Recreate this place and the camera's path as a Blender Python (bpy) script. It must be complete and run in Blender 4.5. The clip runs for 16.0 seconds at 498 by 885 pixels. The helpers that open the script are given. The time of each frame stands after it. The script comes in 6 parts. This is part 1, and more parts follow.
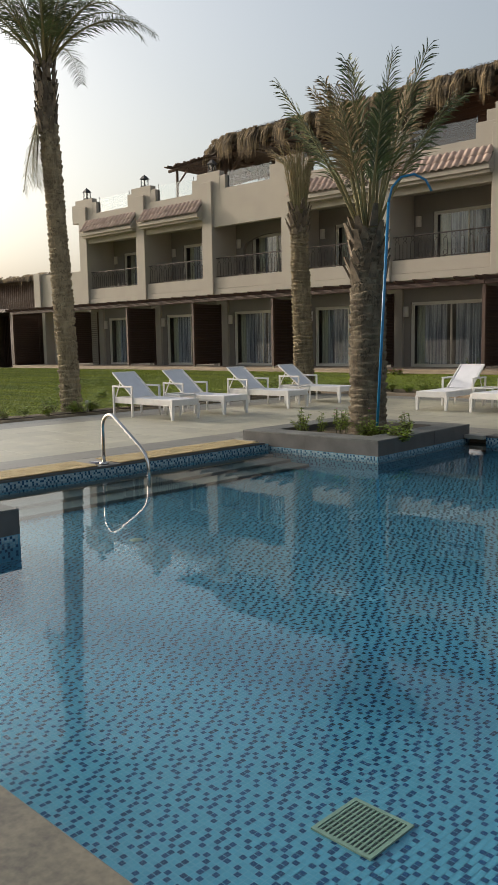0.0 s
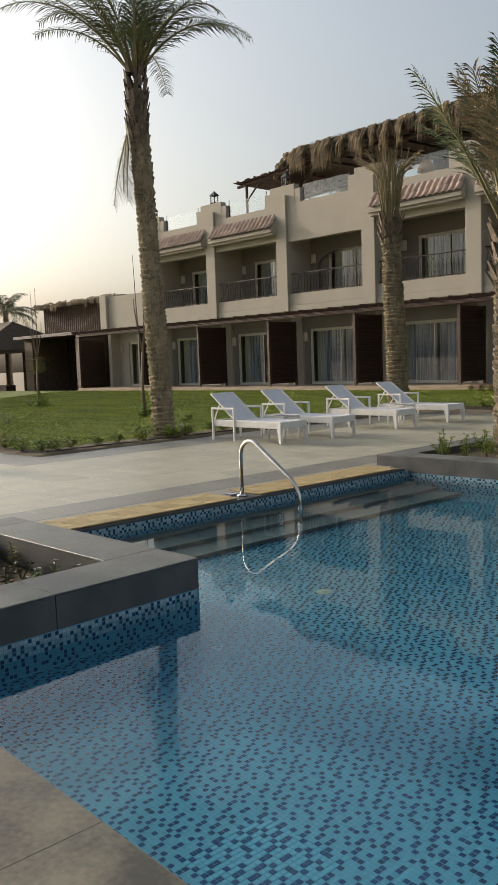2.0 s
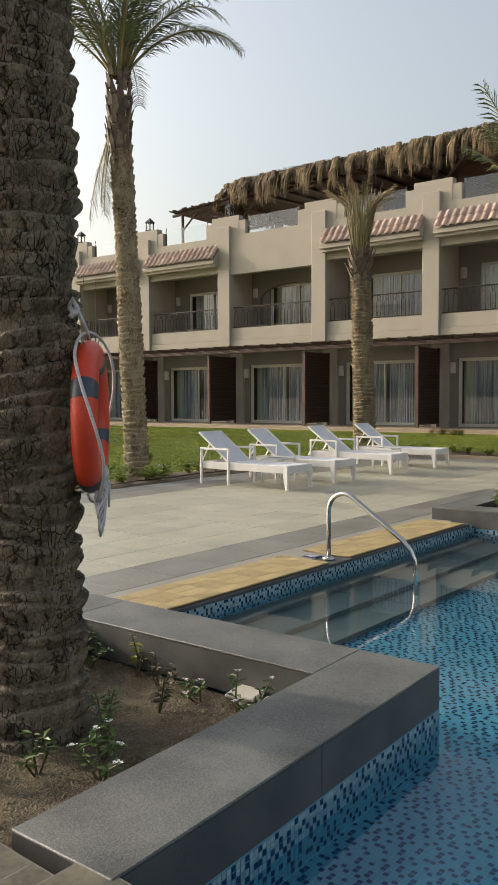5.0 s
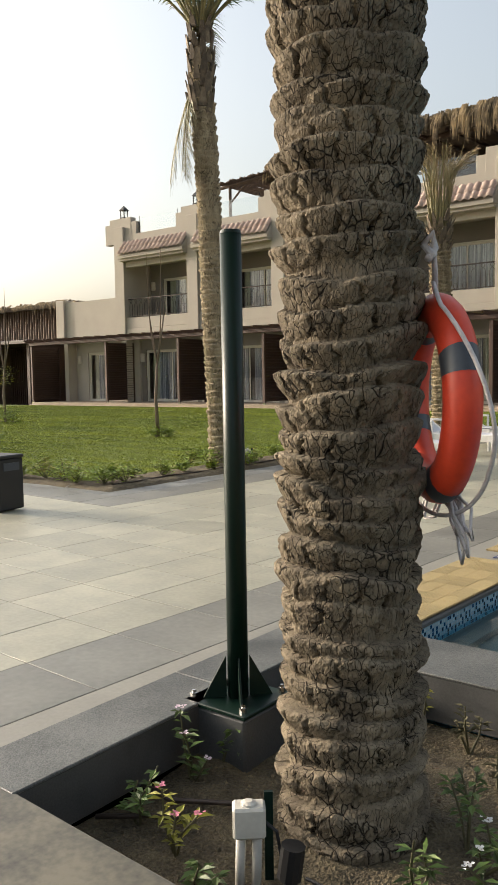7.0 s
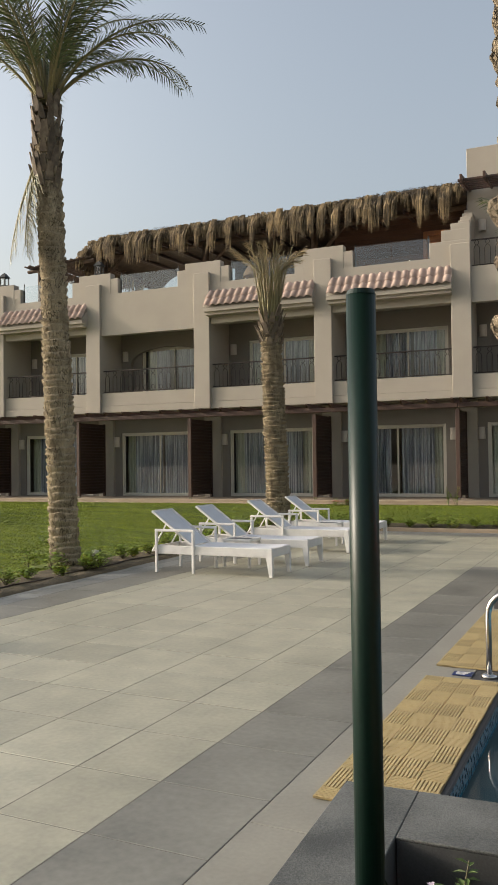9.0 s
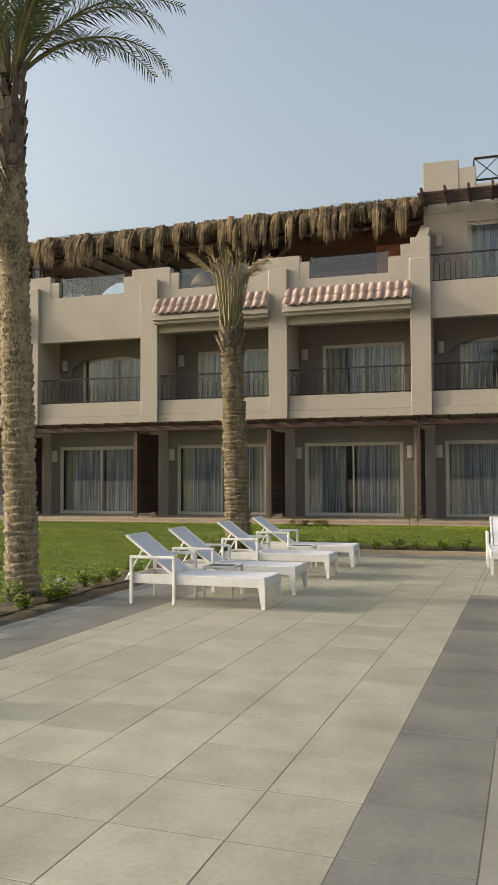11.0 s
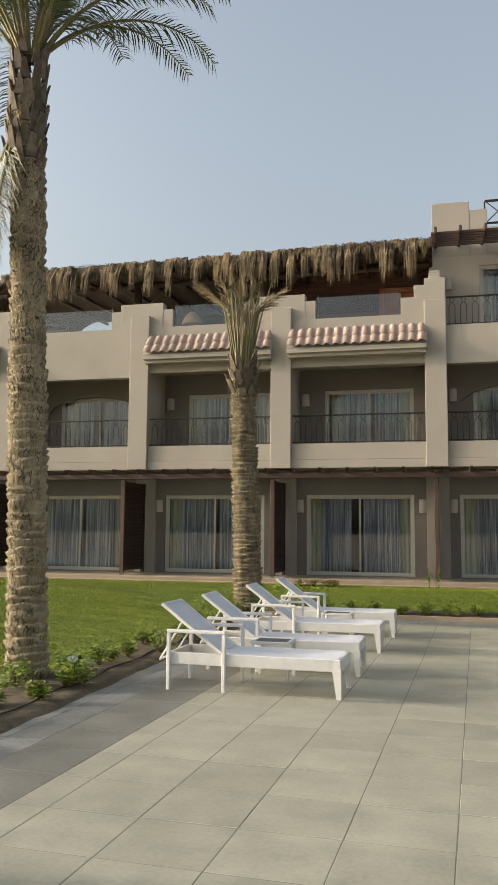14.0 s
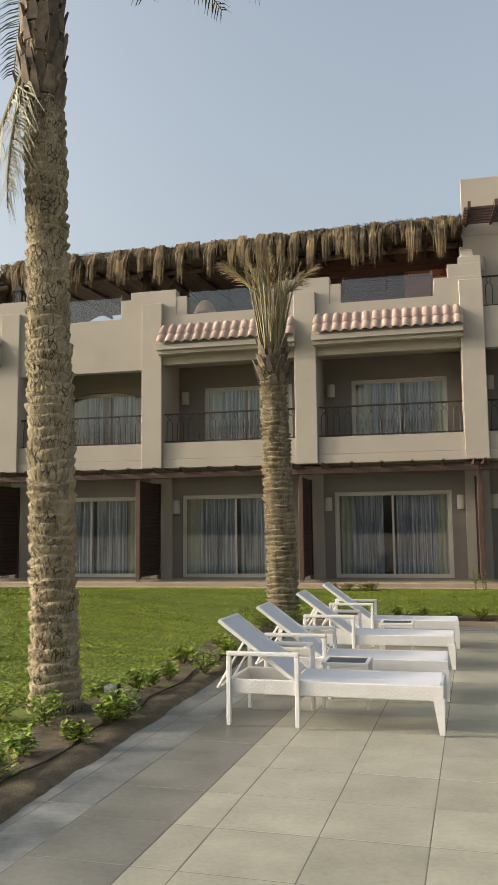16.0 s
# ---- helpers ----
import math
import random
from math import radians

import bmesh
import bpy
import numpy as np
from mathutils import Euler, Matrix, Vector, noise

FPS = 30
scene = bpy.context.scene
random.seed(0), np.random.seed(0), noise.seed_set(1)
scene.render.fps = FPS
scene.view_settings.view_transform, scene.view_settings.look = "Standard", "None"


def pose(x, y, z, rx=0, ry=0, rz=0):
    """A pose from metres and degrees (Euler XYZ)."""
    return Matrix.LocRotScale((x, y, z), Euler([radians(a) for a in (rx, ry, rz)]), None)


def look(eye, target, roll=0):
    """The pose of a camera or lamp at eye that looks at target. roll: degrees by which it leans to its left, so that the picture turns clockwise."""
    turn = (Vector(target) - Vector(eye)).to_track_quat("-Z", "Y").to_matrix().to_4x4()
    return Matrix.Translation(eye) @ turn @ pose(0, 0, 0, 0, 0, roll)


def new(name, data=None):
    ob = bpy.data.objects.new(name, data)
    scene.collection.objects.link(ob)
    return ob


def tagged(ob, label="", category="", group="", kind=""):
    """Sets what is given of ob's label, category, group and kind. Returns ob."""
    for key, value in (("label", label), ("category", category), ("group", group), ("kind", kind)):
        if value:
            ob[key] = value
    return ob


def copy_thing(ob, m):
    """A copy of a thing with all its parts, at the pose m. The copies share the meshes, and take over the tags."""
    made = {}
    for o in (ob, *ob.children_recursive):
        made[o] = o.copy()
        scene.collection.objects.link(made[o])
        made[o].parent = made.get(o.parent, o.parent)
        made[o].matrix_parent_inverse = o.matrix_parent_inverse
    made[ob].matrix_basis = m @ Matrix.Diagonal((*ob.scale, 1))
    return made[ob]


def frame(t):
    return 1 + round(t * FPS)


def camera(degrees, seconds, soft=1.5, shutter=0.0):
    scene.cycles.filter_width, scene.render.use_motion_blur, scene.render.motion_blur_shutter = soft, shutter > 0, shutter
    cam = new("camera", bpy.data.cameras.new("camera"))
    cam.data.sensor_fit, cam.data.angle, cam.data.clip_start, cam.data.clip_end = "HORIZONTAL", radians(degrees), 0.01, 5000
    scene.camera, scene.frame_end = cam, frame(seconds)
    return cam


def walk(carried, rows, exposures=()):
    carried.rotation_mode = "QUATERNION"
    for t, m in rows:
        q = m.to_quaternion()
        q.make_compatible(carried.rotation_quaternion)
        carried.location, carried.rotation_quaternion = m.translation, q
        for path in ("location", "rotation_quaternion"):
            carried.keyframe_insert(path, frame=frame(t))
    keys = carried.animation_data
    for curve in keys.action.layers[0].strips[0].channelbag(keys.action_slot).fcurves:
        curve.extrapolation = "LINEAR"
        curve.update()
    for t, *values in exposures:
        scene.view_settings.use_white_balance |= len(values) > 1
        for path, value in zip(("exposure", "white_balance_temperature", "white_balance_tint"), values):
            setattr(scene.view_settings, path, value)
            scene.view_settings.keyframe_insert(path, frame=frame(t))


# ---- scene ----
cam = camera(34.4, 16.0, soft=0.85)
PATH = [
    (0, (1.022, -0.032, 1.494), (-0.314, 1.436, 1.247), -1.0),
    (0.5, (0.633, -0.05, 1.489), (-0.718, 1.408, 1.274), -1.5),
    (1, (0.198, -0.013, 1.487), (-1.206, 1.396, 1.277), -1.7),
    (1.5, (-0.257, -0.026, 1.471), (-1.692, 1.351, 1.265), -0.8),
    (2, (-0.678, -0.017, 1.483), (-2.098, 1.379, 1.287), -2.1),
    (2.5, (-1.21, 0.064, 1.447), (-2.638, 1.453, 1.272), -2.4),
    (3, (-1.583, 0.017, 1.463), (-2.915, 1.501, 1.307), -2.2),
    (5.3, (-3.47, -0.235, 1.52), (-4.663, 1.367, 1.413), -0.6),
    (5.5, (-3.635, -0.235, 1.508), (-4.823, 1.37, 1.403), -0.9),
    (6, (-4.075, -0.225, 1.523), (-5.272, 1.371, 1.384), -0.2),
    (6.5, (-4.467, -0.288, 1.547), (-5.65, 1.317, 1.389), 0.2),
    (7, (-4.917, -0.217, 1.515), (-6.152, 1.348, 1.354), -0.9),
    (7.5, (-5.343, -0.202, 1.532), (-6.526, 1.402, 1.373), 0.5),
    (8, (-5.716, -0.167, 1.524), (-6.782, 1.52, 1.395), 0.0),
    (8.5, (-6.077, -0.104, 1.581), (-7.054, 1.642, 1.58), 0.3),
    (9, (-6.423, -0.007, 1.59), (-7.199, 1.835, 1.645), -0.7),
    (9.2, (-6.548, 0.038, 1.586), (-7.272, 1.901, 1.649), -0.9),
    (11.3, (-7.911, 0.78, 1.671), (-8.488, 2.693, 1.769), -0.3),
    (11.5, (-8.035, 0.857, 1.676), (-8.612, 2.769, 1.783), -0.5),
    (12, (-8.345, 1.041, 1.672), (-8.921, 2.951, 1.814), -0.6),
    (12.5, (-8.636, 1.331, 1.669), (-9.218, 3.237, 1.839), 0.6),
    (13, (-8.946, 1.542, 1.676), (-9.46, 3.465, 1.866), 1.1),
    (13.5, (-9.193, 1.886, 1.673), (-9.69, 3.812, 1.879), 0.5),
    (14, (-9.493, 2.089, 1.695), (-9.953, 4.023, 1.917), 0.5),
    (14.5, (-9.745, 2.387, 1.698), (-10.166, 4.329, 1.923), -0.1),
    (15, (-10.009, 2.703, 1.694), (-10.446, 4.642, 1.922), 0.0),
    (15.5, (-10.286, 3.03, 1.683), (-10.732, 4.967, 1.911), 0.1),
    (16, (-10.509, 3.38, 1.69), (-10.957, 5.316, 1.916), -0.6),
]
walk(cam, [(t, look(eye, target, roll)) for t, eye, target, roll in PATH],
     exposures=[(0, 0.63, 6330, 10), (1.5, 0.60, 6330, 10), (3, 0.56, 6330, 10), (6.3, 1.19, 6510, 10), (7.6, 1.08, 6400, 10), (8.0, 1.02, 6350, 10), (8.5, 0.76, 6320, 10), (9, 0.82, 6330, 10), (12, 0.92, 6370, 9), (16, 0.93, 6380, 9)])

# ---- world, sun and exposure ----
SUN_AZ, SUN_EL = 192.0, 17.0   # degrees: the sun's bearing from +x towards +y, and its height
world = bpy.data.worlds.new("hazy_evening_sky")
scene.world = world
world.use_nodes = True
wn = world.node_tree
sky = wn.nodes.new("ShaderNodeTexSky")
sky.sky_type, sky.sun_disc = "NISHITA", False
sky.sun_elevation, sky.sun_rotation = radians(SUN_EL), radians(90 - SUN_AZ)
sky.altitude, sky.air_density, sky.dust_density, sky.ozone_density = 0, 1.3, 7.0, 1.3
haze = wn.nodes.new("ShaderNodeHueSaturation")
haze.inputs["Saturation"].default_value = 0.56
wn.links.new(sky.outputs["Color"], haze.inputs["Color"])
wn.links.new(haze.outputs["Color"], wn.nodes["Background"].inputs["Color"])
wn.nodes["Background"].inputs["Strength"].default_value = 0.15
sun = new("sun", bpy.data.lights.new("sun", "SUN"))
sun.data.energy, sun.data.angle, sun.data.color = 1.75, radians(2.5), (1.0, 0.86, 0.70)
a, e = radians(SUN_AZ), radians(SUN_EL)
sun.matrix_world = look((40 * math.cos(a), 40 * math.sin(a), 40 * math.tan(e)), (0, 0, 0))

# ---- materials ----
MATS = {}


def material(name, colour, colour2=None, rough=0.7, scale=4.0, fine=60.0, bump=0.15, metal=0.0, stretch=(1, 1, 1),
             island=0.0, spec=0.5, objrand=0.0, depth=0.01, contrast=0.5, fa=0.5):
    """A surface with grain at two scales. island / objrand: spread of brightness between pieces."""
    if name in MATS:
        return MATS[name]
    m = bpy.data.materials.new(name)
    m.use_nodes = True
    n, l = m.node_tree.nodes, m.node_tree.links
    b = n["Principled BSDF"]
    tc = n.new("ShaderNodeTexCoord")
    mp = n.new("ShaderNodeMapping")
    mp.inputs["Scale"].default_value = stretch
    place = n.new("ShaderNodeNewGeometry").outputs["Position"] if objrand else tc.outputs["Object"]
    l.new(place, mp.inputs["Vector"])
    big = n.new("ShaderNodeTexNoise")
    big.inputs["Scale"].default_value, big.inputs["Detail"].default_value = scale, 6
    small = n.new("ShaderNodeTexNoise")
    small.inputs["Scale"].default_value, small.inputs["Detail"].default_value = fine, 3
    for t in (big, small):
        l.new(mp.outputs["Vector"], t.inputs["Vector"])
    ramp = n.new("ShaderNodeValToRGB")
    ramp.color_ramp.elements[0].position, ramp.color_ramp.elements[1].position = 0.5 - contrast / 2, 0.5 + contrast / 2
    c2 = colour2 or tuple(c * 0.72 for c in colour)
    ramp.color_ramp.elements[0].color, ramp.color_ramp.elements[1].color = (*c2, 1), (*colour, 1)
    add = n.new("ShaderNodeMath")
    add.operation = "MULTIPLY_ADD"
    l.new(small.outputs["Fac"], add.inputs[0])
    add.inputs[1].default_value = fa
    l.new(big.outputs["Fac"], add.inputs[2])
    sub = n.new("ShaderNodeMath")
    sub.operation = "SUBTRACT"
    l.new(add.outputs[0], sub.inputs[0])
    sub.inputs[1].default_value = fa / 2
    l.new(sub.outputs[0], ramp.inputs["Fac"])
    out = ramp.outputs["Color"]
    if island or objrand:
        src = n.new("ShaderNodeNewGeometry").outputs["Random Per Island"] if island else n.new("ShaderNodeObjectInfo").outputs["Random"]
        hsv = n.new("ShaderNodeHueSaturation")
        rng = n.new("ShaderNodeMapRange")
        s = island or objrand
        rng.inputs["To Min"].default_value, rng.inputs["To Max"].default_value = 1 - s, 1 + s
        l.new(src, rng.inputs["Value"])
        l.new(rng.outputs["Result"], hsv.inputs["Value"])
        l.new(out, hsv.inputs["Color"])
        out = hsv.outputs["Color"]
    l.new(out, b.inputs["Base Color"])
    rr = n.new("ShaderNodeMapRange")
    rr.inputs["To Min"].default_value, rr.inputs["To Max"].default_value = max(0.02, rough - 0.1), min(1, rough + 0.1)
    l.new(big.outputs["Fac"], rr.inputs["Value"])
    l.new(rr.outputs["Result"], b.inputs["Roughness"])
    b.inputs["Metallic"].default_value = metal
    b.inputs["Specular IOR Level"].default_value = spec
    if bump:
        bp = n.new("ShaderNodeBump")
        bp.inputs["Strength"].default_value, bp.inputs["Distance"].default_value = bump, depth
        l.new(add.outputs[0], bp.inputs["Height"])
        l.new(bp.outputs["Normal"], b.inputs["Normal"])
    MATS[name] = m
    return m


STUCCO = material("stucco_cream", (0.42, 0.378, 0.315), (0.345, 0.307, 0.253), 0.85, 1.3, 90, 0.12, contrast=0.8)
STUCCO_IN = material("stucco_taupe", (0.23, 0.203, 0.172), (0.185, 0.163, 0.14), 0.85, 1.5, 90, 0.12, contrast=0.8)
CEIL = material("stucco_soffit", (0.40, 0.355, 0.30), (0.35, 0.31, 0.26), 0.9, 1.5, 90, 0.1)
PLINTH = material("sandstone_plinth", (0.36, 0.285, 0.20), (0.27, 0.21, 0.145), 0.8, 3, 60, 0.3)
ROOFTILE = material("clay_roof_tile", (0.50, 0.385, 0.325), (0.39, 0.29, 0.24), 0.85, 5, 70, 0.2, objrand=0.16, spec=0.25)
WOOD_DK = material("dark_stained_wood", (0.060, 0.030, 0.019), (0.032, 0.016, 0.011), 0.55, 3, 40, 0.3, stretch=(1, 1, 6))
WOOD_BM = material("dark_brown_beam", (0.095, 0.050, 0.034), (0.05, 0.026, 0.018), 0.6, 3, 40, 0.3, stretch=(6, 1, 1))
WOOD_MD = material("brown_plank_wood", (0.15, 0.075, 0.042), (0.085, 0.04, 0.024), 0.6, 2.5, 30, 0.4, stretch=(1, 4, 9), objrand=0.25)
WOOD_OR = material("orange_teak", (0.36, 0.15, 0.06), (0.24, 0.095, 0.04), 0.5, 2.5, 30, 0.3, stretch=(1, 1, 5))
POLEWOOD = material("bark_stripped_pole", (0.13, 0.085, 0.055), (0.07, 0.045, 0.03), 0.8, 5, 50, 0.5, island=0.25)
IRON = material("brown_wrought_iron", (0.045, 0.034, 0.028), None, 0.5, 10, 80, 0.1, metal=0.5)
ALU = material("champagne_aluminium", (0.58, 0.55, 0.47), (0.52, 0.49, 0.42), 0.45, 5, 60, 0.05, metal=0.1)
# stretched noise streaks the white cloth dark, painting shade into its folds
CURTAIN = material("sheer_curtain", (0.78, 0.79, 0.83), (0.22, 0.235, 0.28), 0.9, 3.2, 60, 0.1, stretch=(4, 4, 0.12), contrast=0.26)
CURTAIN_C = material("cream_curtain", (0.74, 0.73, 0.58), (0.45, 0.44, 0.34), 0.9, 3, 60, 0.1, stretch=(4, 4, 0.12))
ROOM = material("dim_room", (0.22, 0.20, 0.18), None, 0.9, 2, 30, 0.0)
LAMPM = material("wall_lamp_ceramic", (0.55, 0.50, 0.43), (0.48, 0.43, 0.37), 0.6, 4, 50, 0.1)
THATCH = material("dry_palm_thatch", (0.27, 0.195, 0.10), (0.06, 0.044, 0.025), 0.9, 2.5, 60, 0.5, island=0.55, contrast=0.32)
# same thatch, darkened: shade behind and under the fringe put into the colour
THATCH_BODY = material("dark_thatch", (0.10, 0.072, 0.045), (0.05, 0.036, 0.024), 0.95, 4, 50, 0.8)
WICKER = material("woven_cane", (0.42, 0.28, 0.15), (0.3, 0.19, 0.1), 0.8, 8, 90, 0.6)
TILE_L = material("beige_porcelain_paver", (0.415, 0.398, 0.308), (0.265, 0.258, 0.203), 0.42, 3.0, 30, 0.10, objrand=0.10, fa=0.5, contrast=0.5)
TILE_D = material("grey_slate_paver", (0.235, 0.228, 0.198), (0.115, 0.113, 0.100), 0.42, 2.2, 24, 0.10, objrand=0.11, contrast=0.6)
TILE_B = material("bluish_slate_border", (0.235, 0.238, 0.225), (0.115, 0.118, 0.112), 0.45, 4, 24, 0.15, objrand=0.12, contrast=0.42)
TILE_S = material("pale_cement_strip", (0.285, 0.275, 0.235), (0.21, 0.20, 0.172), 0.5, 2, 40, 0.1)
GROUT = material("dark_grout", (0.19, 0.18, 0.15), (0.13, 0.124, 0.108), 0.9, 8, 60, 0.2)
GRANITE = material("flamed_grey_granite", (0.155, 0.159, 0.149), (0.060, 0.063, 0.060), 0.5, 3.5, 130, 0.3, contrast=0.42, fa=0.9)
GRANITE_F = material("dark_grey_granite", (0.085, 0.084, 0.082), (0.045, 0.045, 0.045), 0.5, 4, 140, 0.15, contrast=0.4)
WALKM = material("brown_stone_paving", (0.165, 0.148, 0.105), (0.045, 0.042, 0.032), 0.40, 3.2, 40, 0.15, objrand=0.06, fa=0.4, contrast=0.32)
MAT_Y = material("yellow_plastic_grating", (0.44, 0.345, 0.17), (0.35, 0.27, 0.13), 0.55, 5, 50, 0.1)
# the mat's yellow darkened: shade between the bars put into the colour
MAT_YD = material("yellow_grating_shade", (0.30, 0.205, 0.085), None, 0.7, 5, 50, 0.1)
CHIP_L = material("aqua_glass_mosaic", (0.092, 0.285, 0.385), (0.075, 0.245, 0.34), 0.25, 0.5, 30, 0.03, island=0.06)
CHIP_D = material("navy_glass_mosaic", (0.003, 0.040, 0.110), (0.002, 0.030, 0.085), 0.22, 0.5, 30, 0.03, island=0.22)
CHIP_W = material("pale_glass_mosaic", (0.33, 0.43, 0.46), (0.26, 0.36, 0.40), 0.22, 0.5, 30, 0.05, island=0.16)
POOLGROUT = material("pool_grout", (0.105, 0.285, 0.38), (0.092, 0.25, 0.335), 0.8, 2, 30, 0.05)
STEPM = material("grey_pool_step", (0.115, 0.130, 0.125), (0.085, 0.098, 0.096), 0.6, 2, 40, 0.15)
SOIL = material("sandy_soil", (0.155, 0.122, 0.068), (0.056, 0.043, 0.025), 0.95, 7, 75, 1.0, depth=0.03, contrast=0.5, fa=0.9)
CLOD = material("soil_clod", (0.19, 0.15, 0.088), (0.08, 0.062, 0.036), 0.95, 6, 70, 0.5, island=0.45)
SAND = material("desert_sand", (0.33, 0.26, 0.18), (0.26, 0.2, 0.14), 0.95, 0.4, 30, 0.4)
GRASSG = material("lawn_soil_green", (0.135, 0.175, 0.012), (0.075, 0.108, 0.008), 0.95, 1.2, 60, 0.6, depth=0.02, stretch=(0.25, 1.6, 1), contrast=0.7)
BLADE = material("grass_blade", (0.290, 0.335, 0.018), (0.130, 0.175, 0.010), 0.7, 1.3, 10, 0.0, island=0.35, stretch=(0.22, 1.9, 1), contrast=0.45)
LEAF = material("shrub_leaf", (0.29, 0.37, 0.035), (0.13, 0.20, 0.02), 0.5, 4, 30, 0.1, island=0.45)
LEAF_S = material("dark_seedling_leaf", (0.12, 0.175, 0.035), (0.05, 0.085, 0.018), 0.5, 4, 30, 0.1, island=0.45)
LEAF_Y = material("yellowing_leaf", (0.33, 0.29, 0.035), (0.15, 0.17, 0.025), 0.5, 4, 30, 0.1, island=0.4)
PETAL_P = material("pink_petal", (0.68, 0.22, 0.30), None, 0.6, 4, 30, 0.0, island=0.3)
PETAL_L = material("white_petal", (0.78, 0.77, 0.74), None, 0.6, 4, 30, 0.0, island=0.1)
PETAL_W = material("pale_lilac_petal", (0.74, 0.60, 0.66), None, 0.6, 4, 30, 0.0, island=0.2)
STEM = material("green_brown_stem", (0.085, 0.075, 0.03), None, 0.7, 8, 40, 0.1)
TWIG = material("bare_grey_branch", (0.19, 0.14, 0.10), None, 0.8, 8, 40, 0.2)
FROND = material("palm_leaflet_green", (0.105, 0.130, 0.040), (0.052, 0.070, 0.022), 0.5, 3, 30, 0.05, island=0.4)
FROND_B = material("palm_leaflet_dry", (0.32, 0.235, 0.115), (0.16, 0.115, 0.055), 0.7, 3, 30, 0.05, island=0.4)
FROND_P = material("palm_leaflet_faded", (0.36, 0.345, 0.23), (0.22, 0.21, 0.135), 0.7, 3, 30, 0.05, island=0.3)
RACHIS = material("palm_rachis", (0.22, 0.19, 0.075), (0.13, 0.11, 0.045), 0.6, 4, 40, 0.1)
BOOT = material("dry_leaf_boot", (0.175, 0.135, 0.09), (0.07, 0.052, 0.035), 0.85, 8, 60, 0.5, island=0.4, contrast=0.35)
WHITE_P = material("white_woven_resin", (0.72, 0.705, 0.68), (0.62, 0.605, 0.58), 0.5, 6, 70, 0.1)
SLING = material("white_sling_fabric", (0.68, 0.68, 0.70), (0.60, 0.60, 0.62), 0.75, 6, 220, 0.15)
GREEN_P = material("dark_green_painted_steel", (0.004, 0.020, 0.013), (0.003, 0.013, 0.009), 0.40, 5, 60, 0.04, spec=0.3)
STEEL = material("polished_stainless", (0.66, 0.64, 0.61), (0.58, 0.56, 0.53), 0.16, 6, 60, 0.02, metal=1.0)
ORANGE = material("orange_buoy_shell", (0.70, 0.065, 0.022), (0.56, 0.045, 0.018), 0.42, 5, 40, 0.06)
BANDM = material("grey_reflective_band", (0.055, 0.065, 0.08), None, 0.4, 6, 60, 0.03)
ROPE = material("white_rope", (0.62, 0.58, 0.57), (0.45, 0.42, 0.42), 0.85, 30, 140, 0.6)
PVC = material("white_pvc", (0.58, 0.55, 0.48), (0.46, 0.43, 0.37), 0.5, 8, 60, 0.08)
BLACKP = material("black_plastic", (0.012, 0.012, 0.013), None, 0.5, 8, 60, 0.1)
HOSE = material("brown_drip_hose", (0.05, 0.032, 0.022), None, 0.6, 8, 60, 0.1)
BLUEP = material("blue_painted_pole", (0.008, 0.17, 0.36), (0.006, 0.13, 0.28), 0.4, 6, 50, 0.05)
LANT = material("lantern_metal", (0.035, 0.033, 0.03), None, 0.5, 8, 60, 0.1, metal=0.4)
SIGNB = material("navy_sign", (0.015, 0.03, 0.12), None, 0.4, 8, 60, 0.0)
GRATE = material("pale_green_grate", (0.23, 0.29, 0.21), (0.17, 0.22, 0.16), 0.5, 8, 60, 0.1)


